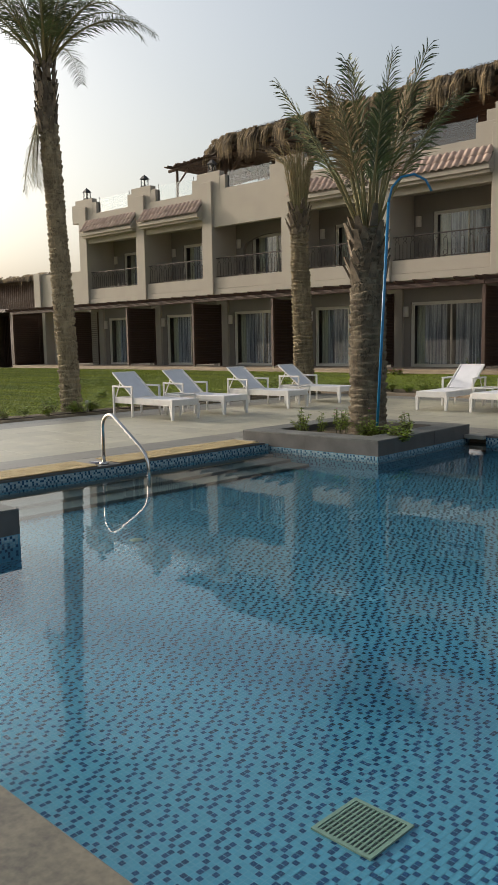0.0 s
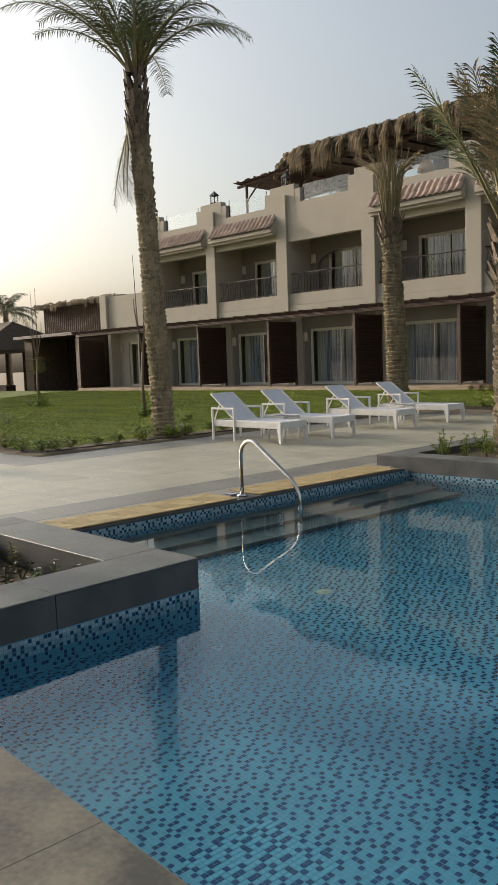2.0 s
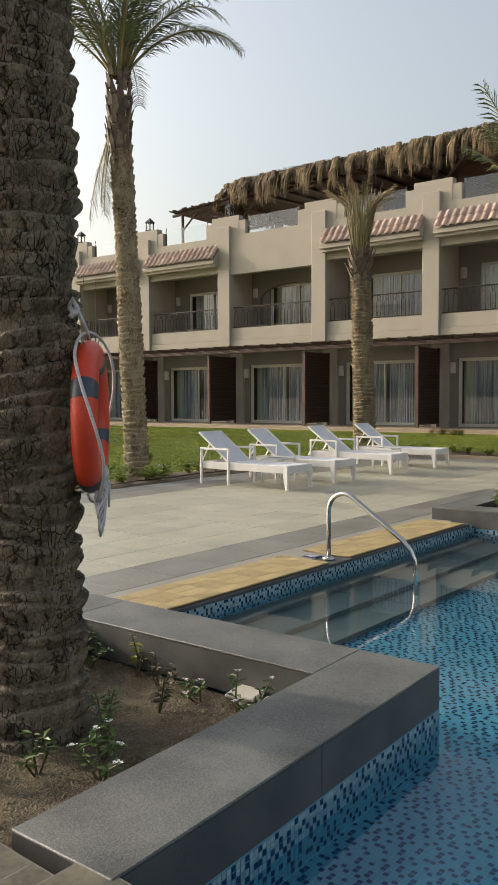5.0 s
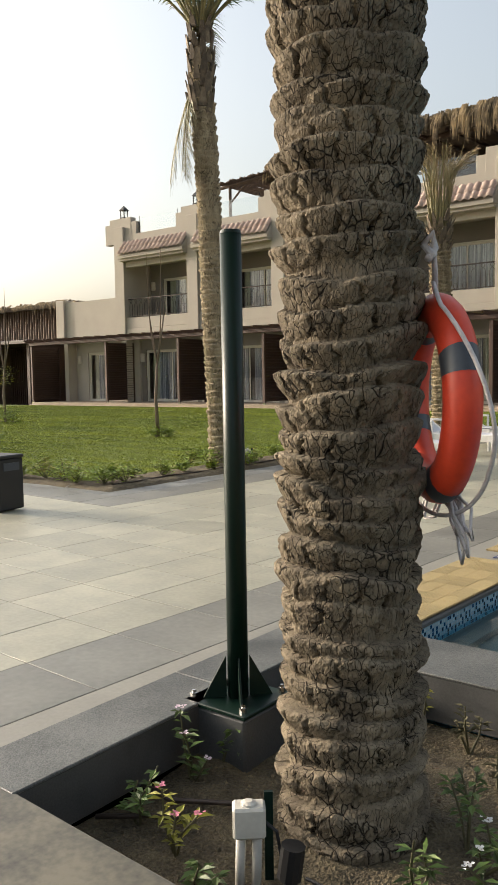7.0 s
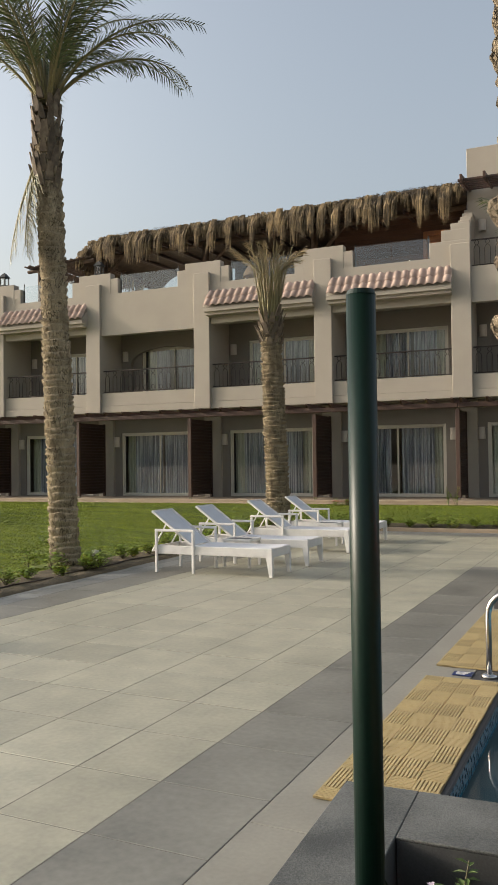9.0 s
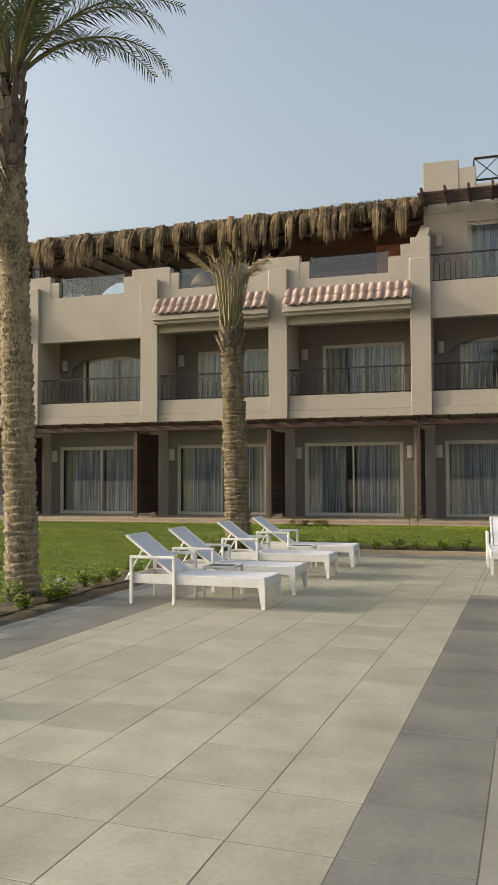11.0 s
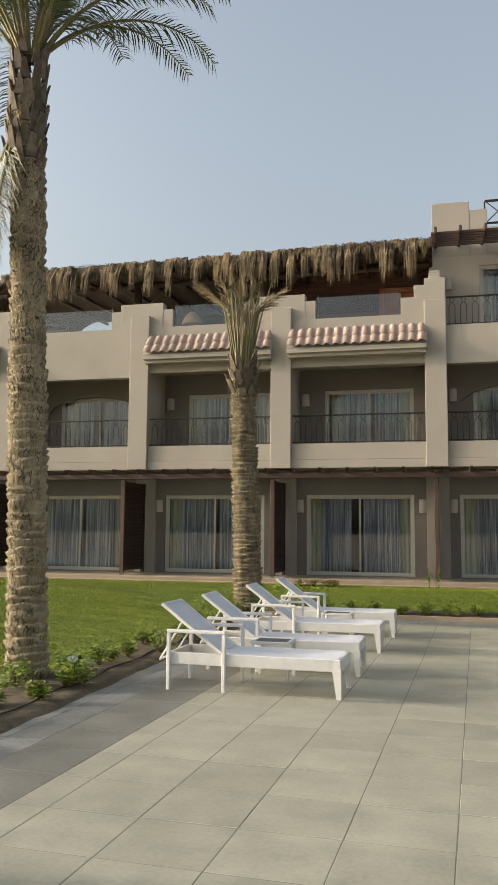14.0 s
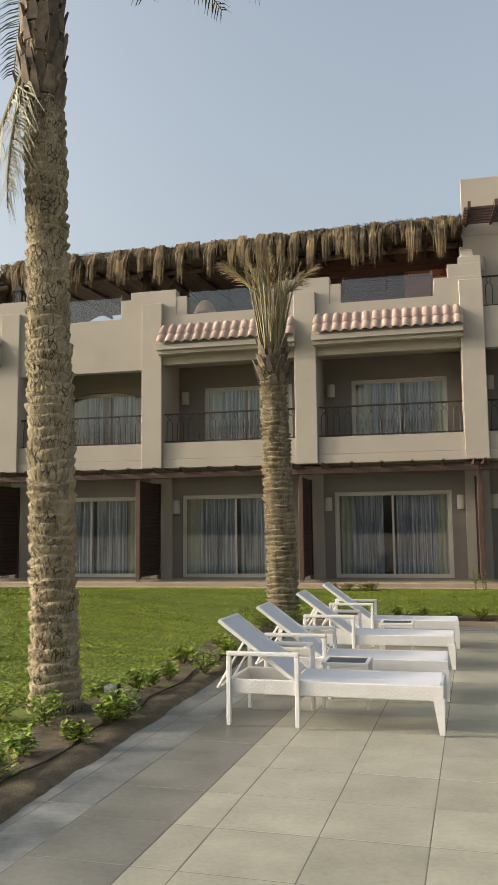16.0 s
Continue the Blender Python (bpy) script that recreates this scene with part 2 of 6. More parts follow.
def bark_material(name, light, dark, crack):
    """Palm bark: fibrous, with upright splits and warm and grey patches."""
    m = bpy.data.materials.new(name)
    m.use_nodes = True
    n, l = m.node_tree.nodes, m.node_tree.links
    b = n["Principled BSDF"]
    tc = n.new("ShaderNodeTexCoord")
    mp = n.new("ShaderNodeMapping")
    mp.inputs["Scale"].default_value = (1, 1, 0.30)
    l.new(tc.outputs["Object"], mp.inputs["Vector"])
    nz = n.new("ShaderNodeTexNoise")
    nz.inputs["Scale"].default_value, nz.inputs["Detail"].default_value = 9, 8
    l.new(mp.outputs["Vector"], nz.inputs["Vector"])
    warp = n.new("ShaderNodeMixRGB")
    warp.inputs["Fac"].default_value = 0.055
    l.new(mp.outputs["Vector"], warp.inputs[1])
    l.new(nz.outputs["Color"], warp.inputs[2])
    vo = n.new("ShaderNodeTexVoronoi")
    vo.feature = "DISTANCE_TO_EDGE"
    vo.inputs["Scale"].default_value = crack
    l.new(warp.outputs["Color"], vo.inputs["Vector"])
    gate = n.new("ShaderNodeTexNoise")
    gate.inputs["Scale"].default_value = 5.5
    l.new(tc.outputs["Object"], gate.inputs["Vector"])
    wide = n.new("ShaderNodeMapRange")
    wide.inputs["From Min"].default_value, wide.inputs["From Max"].default_value = 0.42, 0.66
    wide.inputs["To Min"].default_value, wide.inputs["To Max"].default_value = 0.006, 0.075
    l.new(gate.outputs["Fac"], wide.inputs["Value"])
    cr = n.new("ShaderNodeMapRange")
    l.new(wide.outputs["Result"], cr.inputs["From Max"])
    l.new(vo.outputs["Distance"], cr.inputs["Value"])
    fine = n.new("ShaderNodeTexVoronoi")
    fine.feature = "DISTANCE_TO_EDGE"
    fine.inputs["Scale"].default_value = crack * 2.3
    l.new(warp.outputs["Color"], fine.inputs["Vector"])
    fc = n.new("ShaderNodeMapRange")
    fc.inputs["From Max"].default_value, fc.inputs["To Min"].default_value = 0.035, 0.45
    l.new(fine.outputs["Distance"], fc.inputs["Value"])
    both = n.new("ShaderNodeMath")
    both.operation = "MULTIPLY"
    l.new(cr.outputs["Result"], both.inputs[0])
    l.new(fc.outputs["Result"], both.inputs[1])
    fib = n.new("ShaderNodeTexNoise")
    fib.inputs["Scale"].default_value, fib.inputs["Detail"].default_value = 55, 6
    l.new(mp.outputs["Vector"], fib.inputs["Vector"])
    ramp = n.new("ShaderNodeValToRGB")
    ramp.color_ramp.elements[0].position, ramp.color_ramp.elements[1].position = 0.27, 0.74
    ramp.color_ramp.elements[0].color, ramp.color_ramp.elements[1].color = (*dark, 1), (*light, 1)
    l.new(nz.outputs["Fac"], ramp.inputs["Fac"])
    mul = n.new("ShaderNodeMixRGB")
    mul.blend_type = "MULTIPLY"
    mul.inputs["Fac"].default_value = 1
    dk = n.new("ShaderNodeMapRange")
    dk.inputs["To Min"].default_value = 0.10
    l.new(both.outputs[0], dk.inputs["Value"])
    l.new(ramp.outputs["Color"], mul.inputs[1])
    l.new(dk.outputs["Result"], mul.inputs[2])
    l.new(mul.outputs["Color"], b.inputs["Base Color"])
    b.inputs["Roughness"].default_value = 0.9
    b.inputs["Specular IOR Level"].default_value = 0.25
    hs = n.new("ShaderNodeMath")
    hs.operation = "MULTIPLY_ADD"
    l.new(fib.outputs["Fac"], hs.inputs[0])
    hs.inputs[1].default_value = 0.5
    l.new(both.outputs[0], hs.inputs[2])
    bp = n.new("ShaderNodeBump")
    bp.inputs["Strength"].default_value, bp.inputs["Distance"].default_value = 1.0, 0.014
    l.new(hs.outputs[0], bp.inputs["Height"])
    l.new(bp.outputs["Normal"], b.inputs["Normal"])
    return m


BARK = bark_material("date_palm_bark", (0.275, 0.225, 0.155), (0.095, 0.076, 0.053), 30)
BARK_G = bark_material("greyed_palm_bark", (0.50, 0.415, 0.275), (0.21, 0.165, 0.105), 22)
BARK_M = bark_material("brown_palm_bark", (0.42, 0.345, 0.22), (0.16, 0.125, 0.08), 24)


def glass_material(name, tint, ior, rough=0.0, wave=0.0, cut=1.0):
    """A clear sheet: see-through, with a mirror gloss that grows at grazing angles."""
    m = bpy.data.materials.new(name)
    m.use_nodes = True
    n, l = m.node_tree.nodes, m.node_tree.links
    n.remove(n["Principled BSDF"])
    tr, gl, mix, fr = (n.new("ShaderNode" + k) for k in ("BsdfTransparent", "BsdfGlossy", "MixShader", "LayerWeight"))
    pw5, sch = n.new("ShaderNodeMath"), n.new("ShaderNodeMath")
    pw5.operation, sch.operation = "POWER", "MULTIPLY_ADD"
    f0 = ((ior - 1) / (ior + 1)) ** 2
    tr.inputs["Color"].default_value = (*tint, 1)
    gl.inputs["Roughness"].default_value = rough
    gl.inputs["Color"].default_value = (cut, cut, cut, 1)
    l.new(fr.outputs["Facing"], pw5.inputs[0])
    pw5.inputs[1].default_value = 5
    l.new(pw5.outputs[0], sch.inputs[0])
    sch.inputs[1].default_value, sch.inputs[2].default_value = 1 - f0, f0
    l.new(sch.outputs[0], mix.inputs["Fac"])
    l.new(tr.outputs["BSDF"], mix.inputs[1])
    l.new(gl.outputs["BSDF"], mix.inputs[2])
    l.new(mix.outputs["Shader"], n["Material Output"].inputs["Surface"])
    if wave:
        tc, nz, bp = n.new("ShaderNodeTexCoord"), n.new("ShaderNodeTexNoise"), n.new("ShaderNodeBump")
        nz.inputs["Scale"].default_value, nz.inputs["Detail"].default_value = 3.0, 3
        bp.inputs["Strength"].default_value, bp.inputs["Distance"].default_value = wave, 0.01
        l.new(tc.outputs["Object"], nz.inputs["Vector"])
        l.new(nz.outputs["Fac"], bp.inputs["Height"])
        l.new(bp.outputs["Normal"], gl.inputs["Normal"])
        l.new(bp.outputs["Normal"], fr.inputs["Normal"])
    return m


WATER = glass_material("still_pool_water", (0.78, 0.94, 0.98), 1.33, 0.0, 0.05, 0.64)
PANE = glass_material("window_glass", (0.90, 0.92, 0.92), 1.6, 0.01)
RAILGLASS = glass_material("balustrade_glass", (0.86, 0.89, 0.90), 1.7, 0.02)


# ---- mesh helpers ----
class Mesh:
    """Collects vertices and faces of one mesh; mi is the material slot of what is added."""

    def __init__(self):
        self.v, self.f, self.m, self.mi = [], [], [], 0

    def add(self, verts, faces):
        o = len(self.v)
        self.v.extend(tuple(p) for p in verts)
        self.f.extend(tuple(i + o for i in q) for q in faces)
        self.m.extend([self.mi] * len(faces))

    def box(self, x0, x1, y0, y1, z0, z1, c=0.0, m=None):
        if c <= 0:
            vs = [(x, y, z) for z in (z0, z1) for y in (y0, y1) for x in (x0, x1)]
            fs = [(0, 2, 3, 1), (4, 5, 7, 6), (0, 1, 5, 4), (2, 6, 7, 3), (0, 4, 6, 2), (1, 3, 7, 5)]
        else:
            c = min(c, (x1 - x0) * 0.4, (y1 - y0) * 0.4, (z1 - z0) * 0.4)
            X, Y, Z = (x0, x0 + c, x1 - c, x1), (y0, y0 + c, y1 - c, y1), (z0, z0 + c, z1 - c, z1)
            vs = []
            for sx in (0, 1):
                for sy in (0, 1):
                    for sz in (0, 1):
                        ox, ix, oy, iy, oz, iz = X[3 * sx], X[1 + sx], Y[3 * sy], Y[1 + sy], Z[3 * sz], Z[1 + sz]
                        vs += [(ox, iy, iz), (ix, oy, iz), (ix, iy, oz)]
            k = lambda sx, sy, sz, a: ((sx * 2 + sy) * 2 + sz) * 3 + a
            fs = []
            for s in (0, 1):
                q = [(k(s, 0, 0, 0), k(s, 1, 0, 0), k(s, 1, 1, 0), k(s, 0, 1, 0)), (k(0, s, 0, 1), k(1, s, 0, 1), k(1, s, 1, 1), k(0, s, 1, 1)),
                     (k(0, 0, s, 2), k(1, 0, s, 2), k(1, 1, s, 2), k(0, 1, s, 2))]
                fs += [t if (s == 1) != (i == 1) else t[::-1] for i, t in enumerate(q)]
            for a in (0, 1):
                for b in (0, 1):
                    fs += [(k(a, b, 0, 0), k(a, b, 1, 0), k(a, b, 1, 1), k(a, b, 0, 1))[::1 if a != b else -1],
                           (k(a, 0, b, 0), k(a, 1, b, 0), k(a, 1, b, 2), k(a, 0, b, 2))[::1 if a == b else -1],
                           (k(0, a, b, 1), k(1, a, b, 1), k(1, a, b, 2), k(0, a, b, 2))[::1 if a != b else -1]]
            for a in (0, 1):
                for b in (0, 1):
                    for d in (0, 1):
                        t = (k(a, b, d, 0), k(a, b, d, 1), k(a, b, d, 2))
                        fs.append(t if (a + b + d) % 2 == 1 else t[::-1])
        if m is not None:
            vs = [m @ Vector(p) for p in vs]
        self.add(vs, fs)
        return self

    def tube(self, pts, r, n=8, caps=True):
        """A round bar through points; r is one radius or one for each point."""
        pts = [Vector(p) for p in pts]
        rs = r if isinstance(r, (list, tuple)) else [r] * len(pts)
        vs, fs, side = [], [], None
        for i, p in enumerate(pts):
            d = (pts[min(i + 1, len(pts) - 1)] - pts[max(i - 1, 0)]).normalized()
            if side is None:
                side = d.orthogonal().normalized()
            side = (side - d * side.dot(d)).normalized()
            up = d.cross(side)
            for j in range(n):
                a = 2 * math.pi * j / n
                vs.append(p + (side * math.cos(a) + up * math.sin(a)) * rs[i])
        for i in range(len(pts) - 1):
            for j in range(n):
                k = (j + 1) % n
                fs.append((i * n + j, i * n + k, (i + 1) * n + k, (i + 1) * n + j))
        if caps:
            fs.append(tuple(range(n))[::-1])
            fs.append(tuple((len(pts) - 1) * n + j for j in range(n)))
        self.add(vs, fs)
        return self

    def make(self, name, mats, smooth=False):
        me = bpy.data.meshes.new(name)
        me.from_pydata(self.v, [], self.f)
        for m in mats if isinstance(mats, (list, tuple)) else [mats]:
            me.materials.append(m)
        if len(me.materials) > 1:
            me.polygons.foreach_set("material_index", self.m)
        if smooth:
            me.polygons.foreach_set("use_smooth", [True] * len(me.polygons))
        me.update()
        return me


# the pool and its paving lie at a slight angle to the hotel
LEVEL = Matrix.Identity(4)
POOL_TURN = Matrix.Translation((-7.0, 4.3, 0)) @ pose(0, 0, 0, 0, 0, -2.4) @ Matrix.Translation((7.0, -4.3, 0))


def thing(name, label, category, at=(0, 0, 0), rz=0, group="", site=LEVEL):
    ob = new(name)
    ob.matrix_world = site @ pose(*at, 0, 0, rz)
    return tagged(ob, label, category, group)


def part(name, mesh, mats, parent, label="", smooth=False, at=None):
    data = mesh.make(name, mats, smooth) if isinstance(mesh, Mesh) else mesh
    ob = new(name, data)
    ob.parent = parent
    if at is not None:
        ob.matrix_basis = at if isinstance(at, Matrix) else Matrix.Translation(at)
    return tagged(ob, label)


def solid(name, mesh, mats, label, category, kind="", group="", smooth=False, site=LEVEL):
    ob = new(name, mesh.make(name, mats, smooth) if isinstance(mesh, Mesh) else mesh)
    ob.matrix_world = site
    return tagged(ob, label, category, group, kind)


def B(x0, x1, y0, y1, z0, z1, c=0.0):
    return Mesh().box(x0, x1, y0, y1, z0, z1, c)

# ---- ground, pool and terrace ----
RIM, WZ, FLOORZ = 0.15, -0.112, -0.29      # planter rims and walkway; water; pool floor as it shows through the water
PX0, PX1, PY0, PY1 = -7.08, 9.0, 1.42, 11.7
LAWN_X, LAWN_Y, LAWN_S = -13.05, 18.6, 7.05


def smooth(t):
    t = min(1.0, max(0.0, t))
    return t * t * (3 - 2 * t)


def lawn_z(x, y):
    """The lawn lies flush with the paving and climbs gently to the building."""
    k = smooth((LAWN_X - x) / 5)
    return 0.045 + 0.44 * (k * smooth((y - 10.5) / 10.5) + (1 - k) * smooth((y - 18.2) / 2.9))


g = Mesh()
R = 1500
for x0, x1, y0, y1 in ((-R, PX0 - 0.1, -R, R), (PX1, R, -R, R), (PX0 - 0.1, PX1, -R, PY0 - 0.1), (PX0 - 0.1, PX1, PY1 + 0.1, R)):
    g.add([(x0, y0, -0.07), (x1, y0, -0.07), (x1, y1, -0.07), (x0, y1, -0.07)], [(0, 1, 2, 3)])
solid("ground", g, SAND, "pale desert sand reaching the horizon", "ground", "structure", site=POOL_TURN)

NS = 13
SHEET = np.zeros((NS, NS), bool)
rs = np.random.RandomState(5)
for _ in range(1500):
    i, j, kind = rs.randint(NS), rs.randint(NS), rs.rand()
    cells = [(i, j)] + ([(i, (j + 1) % NS)] if kind < 0.42 else [((i + 1) % NS, j)] if kind < 0.52 else [])
    around = sum(SHEET[(a + da) % NS, (b + db) % NS] for a, b in cells for da, db in ((0, 0), (0, 1), (1, 0), (0, -1), (-1, 0)))
    if around < 1 and SHEET.sum() < 56:
        for a, b in cells:
            SHEET[a, b] = True


def dark_chip(i, j):
    return bool(SHEET[i % NS, (j + 4 * (i // NS)) % NS])


def chips(mesh, o, du, dv, nu, nv, s=0.0258, gap=0.004, dark=1, light=0, lift=0.003, seed=0, pale=4):
    """Mosaic chips, each a quad proud of its bed, on the plane o + u du + v dv."""
    o, du, dv = Vector(o), Vector(du), Vector(dv)
    n = du.cross(dv) * lift
    e = (s - gap)
    for i in range(nu):
        for j in range(nv):
            p = o + du * (i * s) + dv * (j * s) + n
            mesh.mi = dark if dark_chip(i + seed, j) else (light if j >= nv - pale else 0)
            mesh.add([p, p + du * e, p + du * e + dv * e, p + dv * e], [(0, 1, 2, 3)])
    mesh.mi = 0


S = 0.0258
pf = Mesh().box(PX0 - 0.2, PX1, PY0 - 0.2, PY1 + 0.2, FLOORZ - 0.15, FLOORZ)
floor_ob = solid("pool_floor", pf, POOLGROUT, "blue mosaic swimming pool floor under clear water", "pool floor", "structure", site=POOL_TURN)
fx0, fx1, fy0, fy1 = PX0, 2.4, PY0, PY1
fl = Mesh()
NEARX, NEARY = (-2.75, -2.3), (1.85, 2.29)
nu, nv = int((fx1 - fx0) / S), int((fy1 - fy0) / S)
near_chip, e, z = [[], []], S - 0.003, FLOORZ + 0.0015
for i in range(nu):
    for j in range(nv):
        x, y = fx0 + i * S, fy0 + j * S
        d = int(dark_chip(i, j))
        if NEARX[0] < x < NEARX[1] and NEARY[0] < y < NEARY[1] and len(near_chip[0]) + len(near_chip[1]) < 300:
            near_chip[d].append((x, y))
            continue
        k = len(fl.v)
        fl.v += [(x, y, z), (x + e, y, z), (x + e, y + e, z), (x, y + e, z)]
        fl.f.append((k, k + 1, k + 2, k + 3))
        fl.m.append(d)
tagged(part("mosaic_field", fl, [CHIP_L, CHIP_D], floor_ob, "aqua and navy mosaic chips"), kind="stuff")
for d, m in ((0, CHIP_L), (1, CHIP_D)):
    me = B(0, S - 0.003, 0, S - 0.003, -0.002, 0.0015).make("mosaic_chip", m)
    for x, y in near_chip[d]:
        part("mosaic_chip", me, m, floor_ob, at=(x, y, FLOORZ))


def pool_wall(name, x0, x1, y0, y1, top, cap, face, label, site=POOL_TURN):
    """A pool wall: body, mosaic on the given faces up to the water band."""
    w = solid(name, B(x0, x1, y0, y1, FLOORZ, top), cap, label, "pool wall", "structure", site=site)
    ch = Mesh()
    rows = 8
    z0 = top - 0.002 - rows * S
    if "n" in face:
        chips(ch, (x1, y1, z0), (-1, 0, 0), (0, 0, 1), int((x1 - x0) / S), rows, seed=3, light=2)
    if "s" in face:
        chips(ch, (x0, y0, z0), (1, 0, 0), (0, 0, 1), int((x1 - x0) / S), rows, seed=3, light=2)
    if "e" in face:
        chips(ch, (x1, y0, z0), (0, 1, 0), (0, 0, 1), int((y1 - y0) / S), rows, seed=3, light=2)
    tagged(part("mosaic_band", ch, [CHIP_L, CHIP_D, CHIP_W], w, "small pale and navy mosaic chips"), kind="stuff")
    return w


# the deck's edge, with its coping above the mosaic band
edge = pool_wall("wall_deck_edge", PX0 - 0.25, PX0, 3.3, 9.3, -0.035, POOLGROUT, "e", "pool edge faced with navy and pale mosaic")
solid("coping", B(PX0 - 0.25, PX0 + 0.012, 3.62, 9.0, -0.035, -0.004, 0.006), GRANITE_F, "dark grey stone coping along the pool", "coping", "structure", site=POOL_TURN)
nedge = pool_wall("wall_north_edge", -4.9, PX1, PY1, PY1 + 0.25, -0.035, POOLGROUT, "s", "far pool edge faced with mosaic")
solid("coping", B(-4.9, PX1, PY1 - 0.012, PY1 + 0.3, -0.035, -0.004, 0.006), GRANITE_F, "dark grey stone coping along the pool", "coping", "structure", site=POOL_TURN)
pool_wall("wall_east_edge", PX1 - 0.2, PX1, PY0, PY1, 0.0, GRANITE_F, "", "far end wall of the pool")
pool_wall("wall_walkway_edge", -4.88, PX1, PY0 - 0.3, PY0, 0.08, POOLGROUT, "n", "pool wall under the walkway faced with mosaic")

wsheet = Mesh()
wsheet.add([(PX0, 3.5, WZ), (-4.95, 3.5, WZ), (-4.95, PY0, WZ), (PX1 - 0.2, PY0, WZ), (PX1 - 0.2, 3.5, WZ), (PX1 - 0.2, PY1, WZ), (-4.95, PY1, WZ), (PX0, PY1, WZ)],
           [(0, 1, 6, 7), (1, 4, 5, 6), (2, 3, 4, 1)])
solid("water", wsheet, WATER, "clear still pool water mirroring the sky", "water", "structure", site=POOL_TURN)
bpy.data.objects["water"].visible_shadow = False

# steps under the water, each with a mosaic nosing
for k, (z, xe) in enumerate(((-0.170, -6.90), (-0.210, -6.55), (-0.250, -6.20))):
    st = solid("pool_step", B(PX0, xe, 3.5, 9.0, FLOORZ, z, 0.004), STEPM, "grey submerged pool step with a mosaic nosing", "step", "structure", site=POOL_TURN)
    ns = Mesh()
    chips(ns, (xe - 0.055, 3.5, z), (0, 1, 0), (-1, 0, 0), int(5.5 / S), 2, light=2, lift=-0.002)
    tagged(part("nosing", ns, [CHIP_L, CHIP_D, CHIP_W], st), kind="stuff")


def planter(name, x0, x1, y0, y1, w, label, open_south=False, west=None):
    """A raised planting bed: four granite kerbs, mosaic below, and soil."""
    p = thing(name, label, "planter")
    yi0 = y0 if open_south else y0 + w
    ww = west or w
    j = 0.0015
    runs = [(x0, x0 + ww, yi0, y1), (x1 - w, x1, yi0, y1), (x0 + ww, x1 - w, y1 - w, y1)]
    if not open_south:
        runs.append((x0, x1, y0, y0 + w))
    for a, b, c, d in runs:
        along_x = (b - a) > (d - c)
        n = max(1, round(((b - a) if along_x else (d - c)) / 1.25))
        for i in range(n):
            if along_x:
                q = (a + (b - a) * i / n + j, a + (b - a) * (i + 1) / n, c + j, d)
            else:
                q = (a + j, b, c + (d - c) * i / n + j, c + (d - c) * (i + 1) / n)
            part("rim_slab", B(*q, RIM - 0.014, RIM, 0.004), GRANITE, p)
            # kerb sides are coloured darker than the slab tops
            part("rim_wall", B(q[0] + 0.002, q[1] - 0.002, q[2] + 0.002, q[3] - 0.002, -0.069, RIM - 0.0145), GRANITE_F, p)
    return p


NP = (-7.47, -4.87, 1.30, 3.565)     # near bed
FP = (-7.40, -4.92, 9.08, 11.7)     # far bed
planter("planter", *NP, 0.465, "raised planting bed with a grey granite rim beside the pool", True, 0.33)
planter("planter", *FP, 0.40, "raised granite-rimmed planting bed at the far pool corner")
pool_wall("wall_near_bed", PX0 - 0.1, -4.872, 3.36, 3.56, -0.07, POOLGROUT, "ne", "mosaic wall below the near planting bed", LEVEL)
pool_wall("wall_near_bed_side", -5.10, -4.872, NP[2] - 0.2, 3.358, -0.07, POOLGROUT, "e", "mosaic wall below the near planting bed", LEVEL)
pool_wall("wall_far_bed", PX0, -4.922, FP[2] + 0.002, FP[3], -0.07, POOLGROUT, "se", "mosaic wall below the far planting bed", LEVEL)


def soil_patch(name, x0, x1, y0, y1, z, amp, seed, label, step=0.06, zf=None):
    m = Mesh()
    nx, ny = max(2, int((x1 - x0) / step)), max(2, int((y1 - y0) / step))
    vs = []
    for i in range(nx + 1):
        for j in range(ny + 1):
            x, y = x0 + (x1 - x0) * i / nx, y0 + (y1 - y0) * j / ny
            h = noise.fractal(Vector((x * 2.2, y * 2.2, seed)), 1.0, 2.0, 4)
            vs.append((x, y, z + amp * h + (zf(x, y) if zf else 0)))
    m.add(vs, [(i * (ny + 1) + j, (i + 1) * (ny + 1) + j, (i + 1) * (ny + 1) + j + 1, i * (ny + 1) + j + 1) for i in range(nx) for j in range(ny)])
    return solid(name, m, SOIL, label, "soil", "structure", smooth=True)


soil_patch("soil_1", NP[0] + 0.31, NP[1] - 0.44, NP[2] - 0.25, NP[3] - 0.44, -0.09, 0.035, 2.0, "sandy brown soil in the near bed", 0.03)
soil_patch("soil_2", FP[0] + 0.38, FP[1] - 0.38, FP[2] + 0.38, FP[3] - 0.38, 0.05, 0.03, 9.0, "sandy brown soil in the far bed")

# lawn with its mown blades, and the planting strips along the paving
lw = Mesh()
vs, idx = [], {}
xs = [-60 + i * 1.0 for i in range(0, 46)] + [-14 + i * 0.5 for i in range(0, 48)]
ys = [LAWN_S + 0.25 + i * 0.55 for i in range(0, 28)]
BED = 0.55


def on_lawn(x, y):
    return 7.0 < y < 21.6 and (x < LAWN_X + 0.001 or y > LAWN_Y - 0.001)


for x0, x1 in zip(xs, xs[1:]):
    for y0, y1 in zip(ys, ys[1:]):
        if on_lawn((x0 + x1) / 2, (y0 + y1) / 2):
            x1c = min(x1, LAWN_X - 0.3) if (y0 + y1) / 2 < LAWN_Y else x1
            lw.add([(x, y, lawn_z(x, y) - 0.02) for x, y in ((x0, y0), (x1c, y0), (x1c, y1), (x0, y1))], [(0, 1, 2, 3)])
